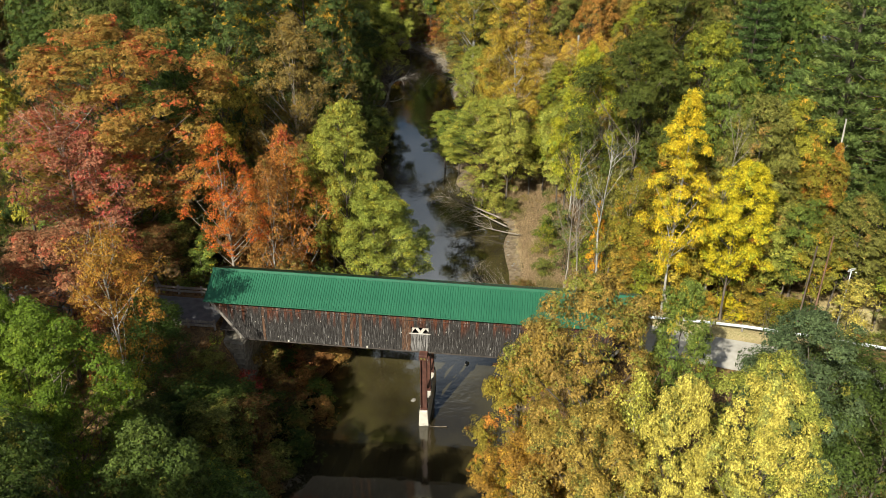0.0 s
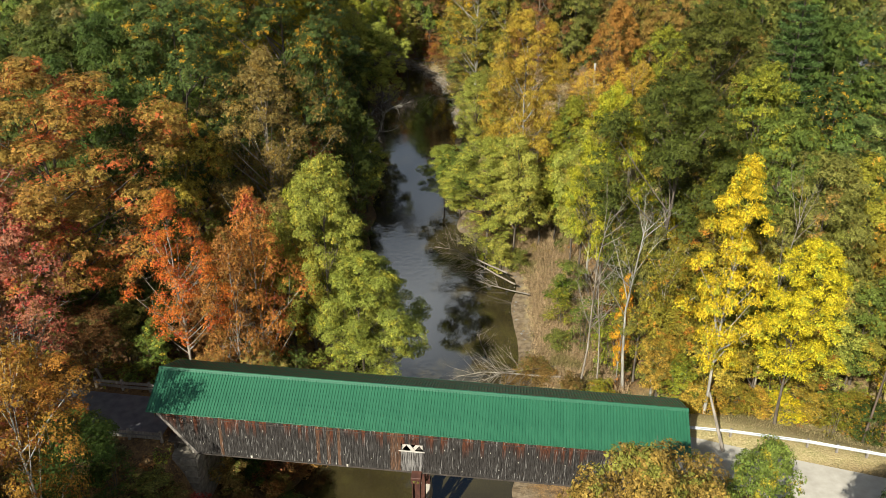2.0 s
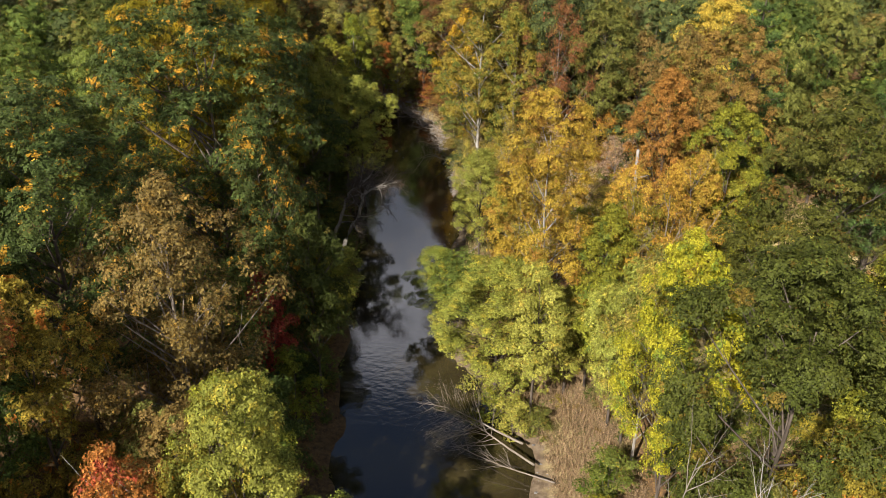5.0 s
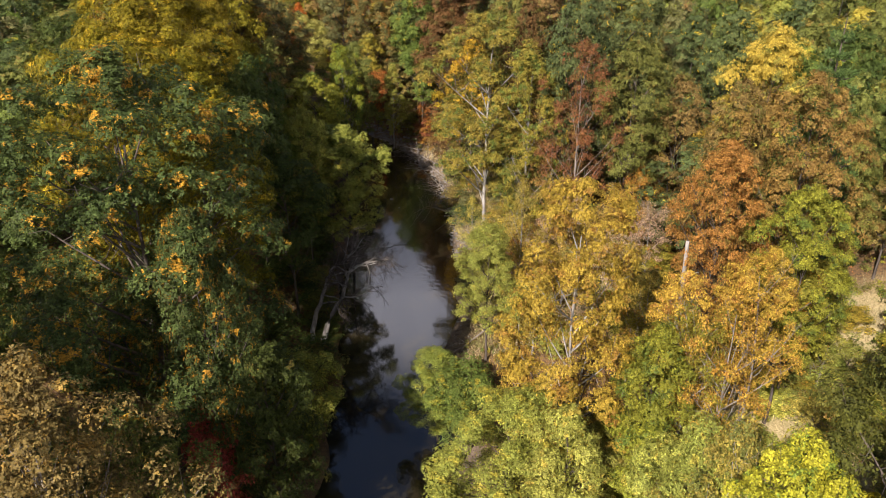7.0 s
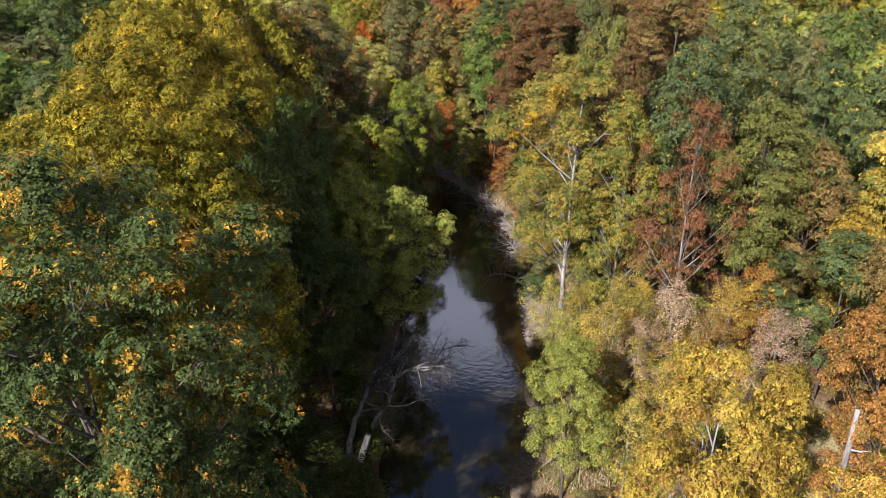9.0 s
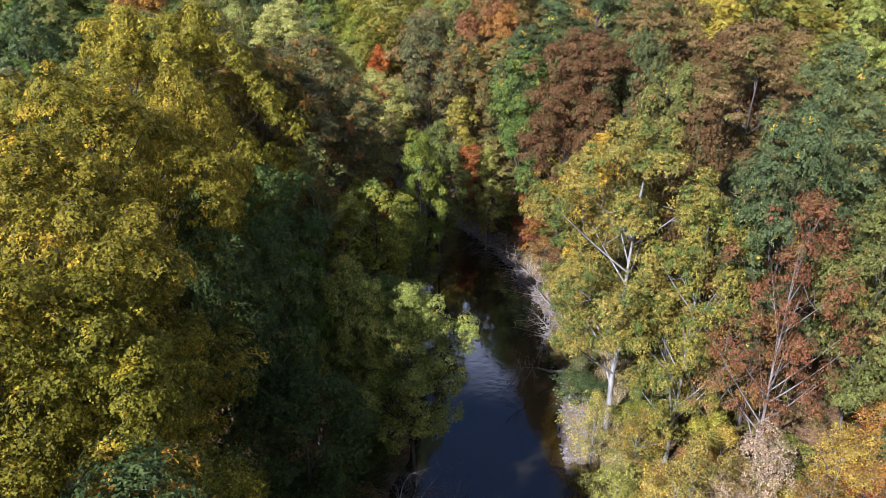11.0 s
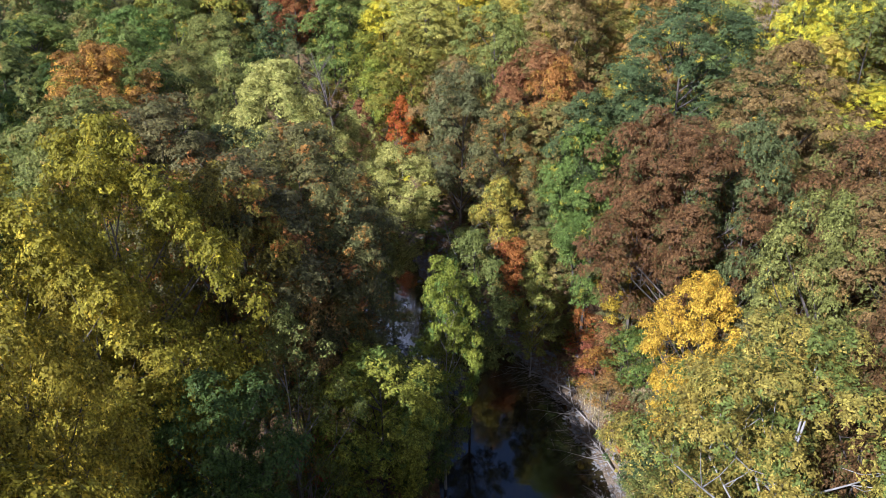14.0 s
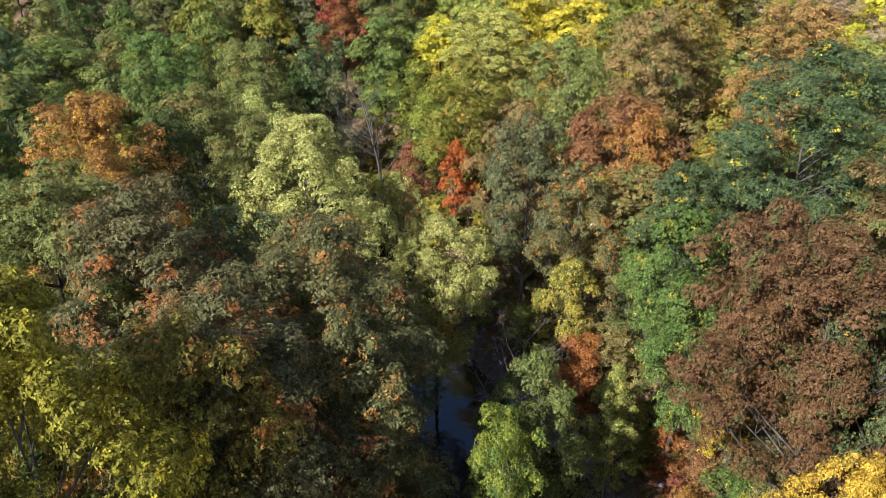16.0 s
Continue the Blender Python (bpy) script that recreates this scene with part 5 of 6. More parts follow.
# thin saplings on the open bank
for x, y, top, r, colour in ((5.5, 151.0, 11.0, 2.4, "pale_yellow"), (8.3, 148.5, 13.0, 2.6, "gold"), (9.2, 145.4, 19.0, 2.8, "dull_gold"), (12.0, 148.0, 13.5, 2.8, "pink_tan"), (15.2, 150.5, 15.0, 2.8, "pink_tan"), (17.6, 146.0, 15.0, 2.8, "rust"),
                             (13.4, 141.2, 13.5, 2.8, "dull_gold"), (18.2, 140.2, 15.0, 2.8, "pink_tan"), (20.4, 150.4, 16.0, 2.8, "yellow_gold"), (23.2, 145.2, 16.0, 3.0, "pink_tan"), (9.0, 140.6, 11.0, 2.4, "olive_gold"), (10.2, 136.8, 13.0, 2.6, "dull_gold"),
                             (4.4, 160.5, 10.0, 2.2, "dull_gold"), (7.4, 156.8, 11.0, 2.4, "gold"), (20.5, 133.5, 15.0, 2.8, "dull_gold"), (14.4, 131.5, 14.0, 2.8, "pink_tan"), (17.6, 127.0, 15.0, 2.8, "olive_gold"), (23.6, 153.6, 17.0, 2.8, "rust_orange")):
    tree("sparse", x, y, top, r, colour, name="sapling")
# dark brush under the trees of the shaded bank
bank_rnd = random.Random(57)
for _ in range(44):
    y = bank_rnd.uniform(112, 172)
    x = float(np.interp(y, [p[1] for p in RIVER], [p[0] - p[2] for p in RIVER])) - bank_rnd.uniform(0.6, 9.0)
    tree("shrub", x, y, ground_at(x, y) + bank_rnd.uniform(2.2, 5.0), bank_rnd.uniform(1.8, 3.0), bank_rnd.choice(("dark_green", "green", "dark_green", "olive", "teal", "brown")), name="shrub")
for _ in range(22):
    y = bank_rnd.uniform(114, 152)
    x = float(np.interp(y, [p[1] for p in RIVER], [p[0] - p[2] for p in RIVER])) - bank_rnd.uniform(6.0, 15.0)
    tree("shrub", x, y, ground_at(x, y) + bank_rnd.uniform(3.0, 6.0), bank_rnd.uniform(2.4, 3.4), bank_rnd.choice(("dark_green", "dark_green", "olive", "teal")), name="shrub")
# woods behind the start
for x, y, top, r in ((-21.0, 17.0, 35, 6.0), (-19.0, 9.0, 39, 6.0), (-23.5, 21.5, 30, 5.5), (-19.5, 0.0, 42, 6.0), (-27.5, 11.0, 34, 7.0), (-35.0, 16.0, 33, 6.5), (-24.0, 2.0, 32, 6.5), (-33.0, 2.0, 33, 6.5), (-41.0, 26.0, 31, 6.0)):
    tree("round", x, y, top, r, "leaf_green")
for x, y, top, r, colour in ((-22.5, 54.0, 10, 3.2, "dark_green"), (-18.4, 51.5, 11, 3.0, "olive"), (-16.8, 55.5, 8.5, 2.6, "maroon"), (-21.0, 47.5, 10, 3.2, "dark_green"), (-16.5, 46.5, 9, 2.8, "green"), (-18.6, 57.5, 8.5, 2.4, "dark_green"), (-24.5, 51.0, 11, 3.2, "dark_green"), (-15.2, 51.0, 5.5, 2.2, "brown")):
    tree("spread", x, y, top, r, colour)
for x, y, top, r, colour in ((9.5, 143.0, 7.0, 2.6, "olive"), (12.8, 144.5, 8.5, 2.8, "gold"), (16.6, 149.5, 10.0, 3.0, "olive_gold"), (19.8, 148.0, 10.5, 3.0, "yellow_green"), (14.2, 152.0, 10.5, 3.0, "pale_yellow"), (9.4, 153.5, 8.5, 2.8, "rust_orange"),
                             (22.5, 152.5, 11.5, 3.0, "rust_orange"), (18.2, 155.2, 11.5, 3.0, "lime"), (7.2, 146.5, 3.6, 1.8, "grey_olive"), (8.8, 162.0, 8.0, 2.8, "yellow_green"), (13.5, 158.0, 10.5, 2.8, "olive_gold"), (17.5, 137.5, 10.0, 3.0, "yellow_green"),
                             (12.5, 136.0, 8.0, 2.8, "lime"), (7.5, 135.0, 4.0, 2.0, "grey_olive"), (22.0, 138.5, 11.5, 3.0, "gold"), (24.5, 144.0, 12.0, 3.0, "olive_gold"), (4.0, 152.5, 3.5, 1.8, "grey_olive"), (3.6, 158.0, 3.8, 1.8, "brown")):
    tree("shrub", x, y, top, r, colour, name="shrub")
glade_rnd = random.Random(33)
for _ in range(34):
    x, y = glade_rnd.uniform(23.5, 43), glade_rnd.uniform(101, 134)
    tree("shrub", x, y, ground_at(x, y) + glade_rnd.uniform(1.4, 3.6), glade_rnd.uniform(1.6, 2.8), glade_rnd.choice(("lime", "yellow_green", "gold", "olive_gold", "pale_yellow", "lime", "olive")), name="shrub")
for x, y, top, r, colour in ((9.4, 84.6, 2.6, 2.2, "brown"), (7.2, 83.7, 1.7, 1.3, "grey_brown"), (8.7, 83.5, 2.2, 1.5, "grey_brown"), (10.6, 83.4, 2.5, 1.5, "grey_brown"), (-25.2, 56.4, 11.5, 2.4, "dark_green"), (-27.6, 58.6, 10.5, 2.6, "dark_green"), (-11.6, 63.0, 2.6, 2.0, "rust"), (-13.8, 60.6, 3.4, 2.2, "brown"), (-13.0, 57.5, 3.0, 2.0, "dark_green"), (-15.6, 63.4, 5.0, 2.2, "maroon"), (-16.2, 60.4, 5.5, 2.4, "dark_green"), (-14.8, 55.0, 3.4, 2.2, "olive"), (-12.6, 65.4, 2.8, 1.8, "dark_green"), (-17.2, 66.0, 6.5, 2.2, "brown")):
    tree("shrub", x, y, top, r, colour, name="shrub")
for _ in range(26):
    y = glade_rnd.uniform(36, 63)
    x = -5.5 - 11.7 - glade_rnd.uniform(0.3, 8)
    tree("shrub", x, y, ground_at(x, y) + glade_rnd.uniform(1.6, 4.0), glade_rnd.uniform(1.6, 2.8), glade_rnd.choice(("dark_green", "olive", "brown", "dark_green", "green", "maroon")), name="shrub")
for x, y, top, r, colour in ((7.6, 107.8, 4.5, 2.2, "lime"), (9.8, 107.4, 3.4, 1.8, "olive"), (5.4, 109.6, 4.0, 2.2, "yellow_green"), (4.6, 114.6, 4.5, 2.2, "lime"), (7.8, 111.0, 6.5, 2.6, "lime")):
    tree("shrub", x, y, top, r, colour, name="shrub")
# hedge of young trees behind the lawn
for x, y, r, colour in ((20.6, 70.4, 1.7, "gold"), (22.6, 71.0, 1.9, "yellow_gold"), (25.0, 71.2, 2.0, "olive_gold"), (27.2, 71.8, 1.9, "yellow_gold"), (29.6, 72.0, 2.1, "yellow"), (32.2, 72.4, 2.0, "gold"), (34.6, 72.2, 1.8, "yellow_green"), (36.8, 73.0, 1.9, "olive_gold")):
    tree("shrub", x, y, ground_at(x, y) + 3.0, r, colour, name="shrub")
tree("narrow", 41.0, 79.2, 22.5, 1.7, "flame")
for x, y, top, r, colour in ((27.5, 74.0, 16.5, 2.8, "olive_gold"), (30.8, 75.6, 18, 3.2, "yellow_green"), (33.4, 73.6, 16, 2.8, "lime"), (36.2, 75.0, 18, 3.0, "green"), (38.8, 73.4, 16, 2.8, "olive_gold"), (41.8, 75.2, 18, 3.2, "dark_green"), (44.6, 71.0, 16, 3.0, "olive"),
                             (33.8, 78.6, 22, 3.6, "lime"), (38.6, 78.0, 22, 3.6, "olive_gold"), (28.2, 77.8, 20, 3.4, "gold"), (46.0, 76.0, 20, 3.6, "dark_green"), (24.6, 72.6, 15, 2.4, "gold"), (21.0, 73.5, 15, 2.6, "olive_gold"), (18.6, 72.4, 13.5, 2.2, "gold")):
    tree("spread", x, y, top, r, colour)
for x, y, top, r, colour in ((-0.6, 203.6, 7.5, 2.6, "rust_red"), (-3.2, 206.2, 7.0, 2.6, "rust_orange"), (1.4, 201.6, 8.0, 2.8, "green"), (-1.8, 200.4, 6.0, 2.2, "rust_orange"), (3.6, 200.2, 9.0, 2.8, "green"), (-5.8, 208.6, 7.0, 2.6, "lime"), (1.0, 207.6, 9.5, 3.0, "brown")):
    tree("shrub", x, y, top, r, colour, name="shrub")
for _ in range(30):
    x, y = glade_rnd.uniform(31, 50), glade_rnd.uniform(118, 147)
    tree("shrub", x, y, ground_at(x, y) + glade_rnd.uniform(2.0, 5.5), glade_rnd.uniform(2.0, 3.4), glade_rnd.choice(("lime", "pale_yellow", "gold", "olive_gold", "pale_yellow", "lime", "yellow_green")), name="shrub")
for x, y, top, r, colour in ((-46.0, 139.0, 25, 5.5, "olive"), (-43.5, 147.0, 27, 5.5, "green"), (-40.5, 131.0, 26, 5.2, "dark_green"), (-49.0, 130.0, 26, 5.5, "olive"), (-36.0, 122.0, 27, 5.5, "dark_green"), (-37.0, 152.0, 28, 5.0, "olive_gold"), (-47.0, 120.0, 27, 5.5, "green")):
    tree("far", x, y, top, r, colour)
# along the river
tree("fine", -25.0, 127.5, 38.5, 7.0, "olive_yellow")
tree("oval", -21.6, 146.5, 33, 4.2, "dark_green")
tree("thin", 14.2, 161.5, 24, 4.2, "rust", pick=1)
tree("round", 36.8, 167.5, 31.5, 5.2, "teal")
tree("round", 27.7, 137.0, 32, 4.0, "brown")
tree("fine", -32.2, 161.5, 40, 6.0, "gold_olive")
tree("sparse", -50.0, 228.5, 26.5, 4.6, "pale_lime", pick=0)
tree("round", 12.8, 206.5, 35.5, 7.0, "brown")
tree("round", 17.5, 192.0, 33, 5.2, "maroon")
tree("round", 11.3, 181.5, 32, 4.2, "olive")
tree("round", -23.6, 163.0, 27.5, 4.6, "dark_green")
tree("sycamore", 10.8, 160.6, 28.3, 4.6, "sycamore_gold", pick=0)
tree("round", -83.0, 239.0, 27, 7.0, "green")
tree("oval", -41.8, 212.0, 29, 4.8, "olive")
tree("round", -42.8, 193.0, 30.5, 5.0, "grey_olive")
tree("round", -27.0, 174.5, 34, 5.0, "olive_gold")
tree("fine", -27.0, 190.5, 31, 7.4, "russet_olive")
tree("fine", -13.4, 219.6, 24.6, 4.6, "russet_olive")
tree("spread", -17.5, 168.0, 13.0, 2.4, "crimson")
tree("high", 6.2, 166.4, 31.5, 7.6, "sycamore_gold")
tree("fine", -26.0, 138.0, 39, 8.0, "olive_yellow", pick=0)
tree("fine", -20.5, 132.5, 35, 6.5, "olive_yellow")
tree("thin", 16.4, 156.0, 31, 4.2, "rust_red")
tree("round", 22.6, 157.5, 30.5, 5.0, "olive")
tree("conifer", 37.0, 141.0, 37, 5.5, "pine", name="pine_tree")
tree("round", -19.7, 159.5, 22, 4.2, "leaf_green")
tree("oval", -13.5, 195.0, 20.5, 4.2, "olive")
tree("thin", 12.2, 150.5, 15.5, 3.2, "gold", pick=0)
tree("oval", 28.5, 159.0, 26, 4.4, "brown")
tree("spread", 32.0, 156.0, 20.5, 3.2, "yellow_gold")
tree("round", 38.0, 158.5, 32, 5.2, "gold")
tree("fine", -28.3, 145.5, 40, 7.4, "olive_yellow")
tree("fine", -24.8, 151.8, 38.5, 4.2, "gold_olive")
tree("oval", -20.3, 152.0, 28.5, 4.4, "dark_green")
tree("round", -15.8, 145.4, 21.5, 4.4, "dark_green")
tree("fine", -15.9, 157.8, 22.6, 3.2, "yellow_lime")
tree("round", -33.0, 165.2, 24.0, 4.2, "dark_green")
tree("round", -27.0, 168.4, 22.0, 4.2, "dark_green")
tree("fine", -10.9, 158.4, 20.0, 4.4, "lime")
tree("spread", -23.8, 179.5, 9.0, 2.6, "crimson")
tree("fine", -29.8, 168.5, 39, 5.8, "gold_olive")
tree("fine", -29.0, 163.0, 34, 4.6, "gold_olive")
tree("sycamore", -14.2, 185.0, 22.8, 3.4, "yellow_green")
tree("round", -17.3, 175.0, 21.6, 4.6, "yellow_green")
tree("oval", -15.5, 179.5, 17.0, 3.4, "green")
tree("narrow", -8.2, 202.5, 15, 2.8, "lime")
tree("fine", 4.4, 196.5, 31, 6.2, "maroon")
tree("round", 1.2, 203.0, 30, 5.4, "maroon")
tree("round", 8.8, 196.5, 31.5, 4.2, "teal")
tree("fine", 18.0, 183.0, 36, 7.8, "brown")
tree("round", 24.5, 179.0, 35, 6.0, "teal")
tree("round", 16.8, 162.5, 34.5, 5.0, "teal")
tree("oval", 11.4, 169.5, 32.5, 3.6, "maroon")
tree("round", -4.5, 211.5, 25, 4.6, "green")
tree("spread", -3.2, 206.0, 21, 4.2, "green")
tree("fine", 5.4, 219.5, 36.5, 9.0, "teal")
tree("fine", -3.6, 214.5, 27.5, 4.8, "teal")
tree("thin", -21.5, 170.0, 27.5, 3.8, "olive", pick=0)
tree("thin", -23.0, 175.5, 27, 3.6, "rust", pick=1)
tree("oval", -13.0, 214.5, 17.5, 3.4, "gold")
tree("spread", -11.5, 211.0, 11.5, 2.6, "rust_orange")
tree("fine", -28.0, 180.0, 32, 8.0, "russet_olive")
tree("fine", -23.2, 183.4, 29, 5.2, "russet_olive")
tree("fine", -35.4, 208.2, 31, 6.6, "pale_lime")
tree("fine", -25.0, 211.8, 21.5, 5.2, "pale_lime")
tree("fine", -29.5, 214.6, 24, 3.3, "pale_lime")
tree("fine", -37.0, 187.0, 33.5, 7.6, "russet_olive")
tree("round", -43.5, 187.5, 33.5, 7.2, "olive")
tree("fine", -51.0, 202.0, 33.5, 6.6, "bronze")
tree("round", -53.0, 221.5, 28, 6.2, "olive")
tree("round", -67.0, 237.5, 29, 6.5, "green")
tree("round", -30.0, 262.0, 29, 6.4, "pale_yellow")
tree("oval", -34.5, 252.5, 22, 4.5, "yellow_green")
tree("round", -17.0, 240.0, 31, 5.4, "olive")
tree("round", -10.4, 231.0, 28, 5.2, "rust")
tree("round", -19.0, 225.0, 27, 5.0, "grey_olive")
tree("fine", 4.8, 185.2, 23.6, 3.6, "amber")
tree("oval", 0.4, 204.0, 17.3, 2.7, "amber")
tree("round", -56.0, 242.0, 28, 5.8, "olive")
tree("round", 6.5, 241.5, 36, 6.2, "rust")
tree("round", -8.6, 242.0, 34, 6.2, "brown")
tree("oval", -61.0, 280.0, 27, 3.6, "crimson")
tree("oval", -57.0, 276.0, 28, 4.6, "copper")
tree("oval", -30.3, 242.5, 17.0, 2.4, "orange_red")
tree("oval", -36.5, 243.0, 16, 2.6, "rust_red")
# sunlit far slope
for kind, x, y, top, r, colour in (("sparse", 18.0, 283.0, 30, 5.5, "pink_tan"), ("sparse", 11.0, 291.0, 30, 5.5, "pink_tan"), ("sparse", 25.0, 277.0, 30, 5.5, "pink_tan"), ("sparse", 14.0, 300.0, 31, 5.5, "pink_tan"), ("sparse", 6.0, 299.0, 30, 5.0, "pink_tan"), ("round", 30.0, 268.0, 28, 5.2, "pale_lime"),
                                   ("oval", -20.5, 284.0, 27, 4.8, "pale_yellow"), ("oval", -12.0, 292.0, 28, 4.6, "pale_yellow"), ("round", -4.5, 252.0, 33, 5.6, "oak_gold"), ("thin", -48.5, 250.0, 22, 4.6, "grey_olive"), ("oval", -15.5, 256.0, 26, 4.0, "lime"), ("spread", -13.5, 233.0, 25, 3.0, "rust_red"), ("spread", -8.5, 228.0, 27, 3.6, "flame")):
    tree(kind, x, y, top, r, colour)
for x, y, top, r, colour in ((-88.0, 262.0, 27, 6.0, "green"), (-97.0, 256.0, 28, 6.0, "olive"), (-80.0, 270.0, 27, 5.5, "yellow_green"), (-74.0, 263.0, 26, 5.5, "green"), (-102.0, 268.0, 29, 6.0, "dark_green"), (-92.0, 278.0, 29, 6.0, "olive"), (-70.0, 276.0, 28, 5.5, "olive_gold"), (-84.0, 252.0, 25, 5.5, "olive"), (-66.0, 256.0, 24, 5.0, "olive"), (-47.0, 266.0, 26, 5.0, "green"), (-40.0, 258.0, 22, 4.6, "yellow_green")):
    tree("far", x, y, top, r, colour)
for x, y, top, r, colour in ((-36.0, 270.0, 23, 4.5, "yellow_gold"), (-29.0, 268.0, 22, 4.2, "lime"), (-22.0, 266.0, 24, 4.5, "yellow_gold"), (-42.0, 276.0, 24, 4.5, "lime"), (-26.0, 278.0, 27, 5.0, "yellow"), (-14.0, 270.0, 27, 4.6, "lime"), (-38.0, 284.0, 27, 5.0, "yellow_lime"), (-7.0, 262.0, 29, 4.6, "yellow_lime"), (-18.0, 250.0, 24, 4.0, "yellow_gold")):
    tree("round", x, y, top, r, colour)
# standing dead wood
dead_tree(17.6, 79.4, 24.0, 2.9, 0, label="white leafless dead tree with a forked trunk")
dead_tree(13.9, 82.0, 22.5, 2.4, 2)
dead_tree(15.4, 81.0, 15.5, 2.0, 1)
dead_tree(27.4, 73.2, 27.5, 2.4, 2)
dead_tree(-41.4, 248.0, 22.5, 4.2, 3, label="grey leafless tree on the far slope")
dead_tree(-16.4, 200.5, 17, 3.6, 1)
dead_tree(25.5, 119.5, 24, 3.0, 2)


def snag(x, y, top, r, label):
    v, f = [], []
    z = ground_at(x, y)
    rng = np.random.default_rng(int(x * 10))
    pts = [np.array((0.25 * math.sin(t * 3), 0.1 * t, -0.5 + t * (top - z + 0.5))) for t in np.linspace(0, 1, 7)]
    tube(v, f, pts, [r * (1 - 0.45 * t) for t in np.linspace(0, 1, 7)], 8)
    for k in range(4):
        p = pts[2 + k % 4]
        w = unit(rng.normal(size=3) * (1, 1, 0.3) + (0, 0, 0.5))
        tube(v, f, [p, p + w * 0.7, p + w * 1.2 + (0, 0, 0.2)], [r * 0.4, r * 0.25, 0.02], 4)
    ob = new("tree_snag", mesh_of("tree_snag", v, f, PALE_BARK, True))
    ob.matrix_basis = Matrix.Translation((x, y, z))
    tagged(ob, label, "tree snag", group="dead trees")
    PLACED.append((x, y, 0.6, top))


snag(20.6, 125.0, 22.3, 0.27, "pale broken trunk without branches")
snag(41.0, 79.5, 25.0, 0.15, "pale dead trunk overgrown with red creeper")


def fallen_tree(x, y, z, turn, tilt, length, thick, pick, label):
    ob = new("fallen_tree", DEAD[pick])
    ob.matrix_basis = pose(x, y, z, 0, 0, turn) @ Matrix.Rotation(radians(90 - tilt), 4, "Y") @ Matrix.Diagonal((thick, thick, length / 20, 1))
    tagged(ob, label, "driftwood", group="driftwood")


fallen_tree(10.4, 100.2, 1.1, 158, 3, 10.5, 0.42, 2, "pale fallen trunk stranded across the muddy bank")
fallen_tree(8.8, 102.2, 1.4, 132, 8, 11.0, 0.8, 4, "tangle of bare grey branches fallen into the river")
fallen_tree(8.0, 104.8, 1.5, 146, 14, 10.0, 0.8, 4, "tangle of bare grey branches fallen into the river")
fallen_tree(12.0, 83.3, 1.6, 172, 6, 11.0, 0.85, 4, "fallen leafless tree lying over the bank")
fallen_tree(12.0, 85.4, 1.4, 190, 8, 9.0, 0.8, 4, "fallen leafless tree lying over the bank")
fallen_tree(4.9, 89.0, 0.2, 120, 22, 3.4, 0.5, 2, "short broken log standing out of the water")
fallen_tree(5.6, 142.6, 1.9, 222, -12, 7.5, 0.55, 2, "bare trunk fallen from the bank into the river")
fallen_tree(-0.6, 193.6, 0.75, 118, 2, 10.0, 0.9, 4, "bleached driftwood trunk along the gravel shore")
fallen_tree(1.2, 187.5, 0.75, 108, 3, 9.0, 0.9, 4, "bleached driftwood trunk along the gravel shore")
fallen_tree(-5.5, 215.5, 1.6, 172, 2, 11.0, 0.5, 2, "dark log lying across the gravel bar")
fallen_tree(0.3, 61.7, 0.1, 172, 1, 4.2, 0.26, 3, "small driftwood caught at the pier's foot")
fallen_tree(2.2, 175.5, 0.8, 185, 25, 6.5, 0.8, 1, "bare shrub leaning over the water")


def leaning_tree(stems, label, seed):
    """A leafless tree whose curved stems lean out over the water, with a dense head of fine twigs, coloured dark as if
    backlit.
    """
    rng = np.random.default_rng(seed)
    v, f, tv, tf = [], [], [], []

    def twig(p, way, length, r, depth):
        pts = [p]
        for _ in range(3):
            way = unit(way + rng.normal(size=3) * 0.22 + np.array((0, 0, -0.04)))
            pts.append(pts[-1] + way * length / 3)
        tube(tv if depth else v, tf if depth else f, pts, [r, r * 0.8, r * 0.6, r * 0.35], 4 if depth == 0 else 3)
        if depth < 3:
            for _ in range((6, 5, 4)[depth]):
                q = pts[1 + rng.integers(3)]
                twig(q, unit(way + rng.normal(size=3) * 0.65), length * rng.uniform(0.42, 0.7), r * 0.5, depth + 1)

    for points, r in stems:
        points = np.array(points, float)
        t = np.linspace(0, len(points) - 1, 13)
        line = np.stack([np.interp(t, range(len(points)), points[:, i]) for i in range(3)], -1)
        line[1:-1] = (line[:-2] + 2 * line[1:-1] + line[2:]) / 4 + rng.normal(size=(11, 3)) * 0.07
        tube(v, f, line, [r * (1 - 0.75 * i / 12) for i in range(13)], 8)
        for i in range(5, 13):
            for _ in range(1 if i < 8 else 3):
                w = unit((line[i] - line[i - 1] + rng.normal(size=3) * 0.6) * np.array((1, 1, 0.45)))
                twig(line[i], w, rng.uniform(1.6, 3.2), r * 0.42 * (1 - 0.04 * i), 0)
    root = tagged(new("leaning_tree"), label, "dead tree", group="dead trees")
    # light put into the bark: paler for sunlit stems, darker for the backlit head
    part_mesh("stem", mesh_of("stem", v, f, PALE_BARK, True), root)
    part_mesh("brushwood", mesh_of("brushwood", tv, tf, BARK), root, label="dense fine branch ends with backlit shade in their colour")


leaning_tree(((((-13.7, 140.9, 0.0), (-13.4, 141.9, 3.4), (-12.2, 142.2, 6.6), (-11.4, 142.8, 9.4), (-9.4, 143.4, 10.6)), 0.32),
              (((-12.7, 140.6, 0.0), (-11.9, 141.7, 3.2), (-10.2, 142.0, 6.4), (-9.2, 142.4, 9.6), (-6.6, 142.8, 10.8)), 0.35)),
             "two grey bare stems leaning from the bank over the river", 77)

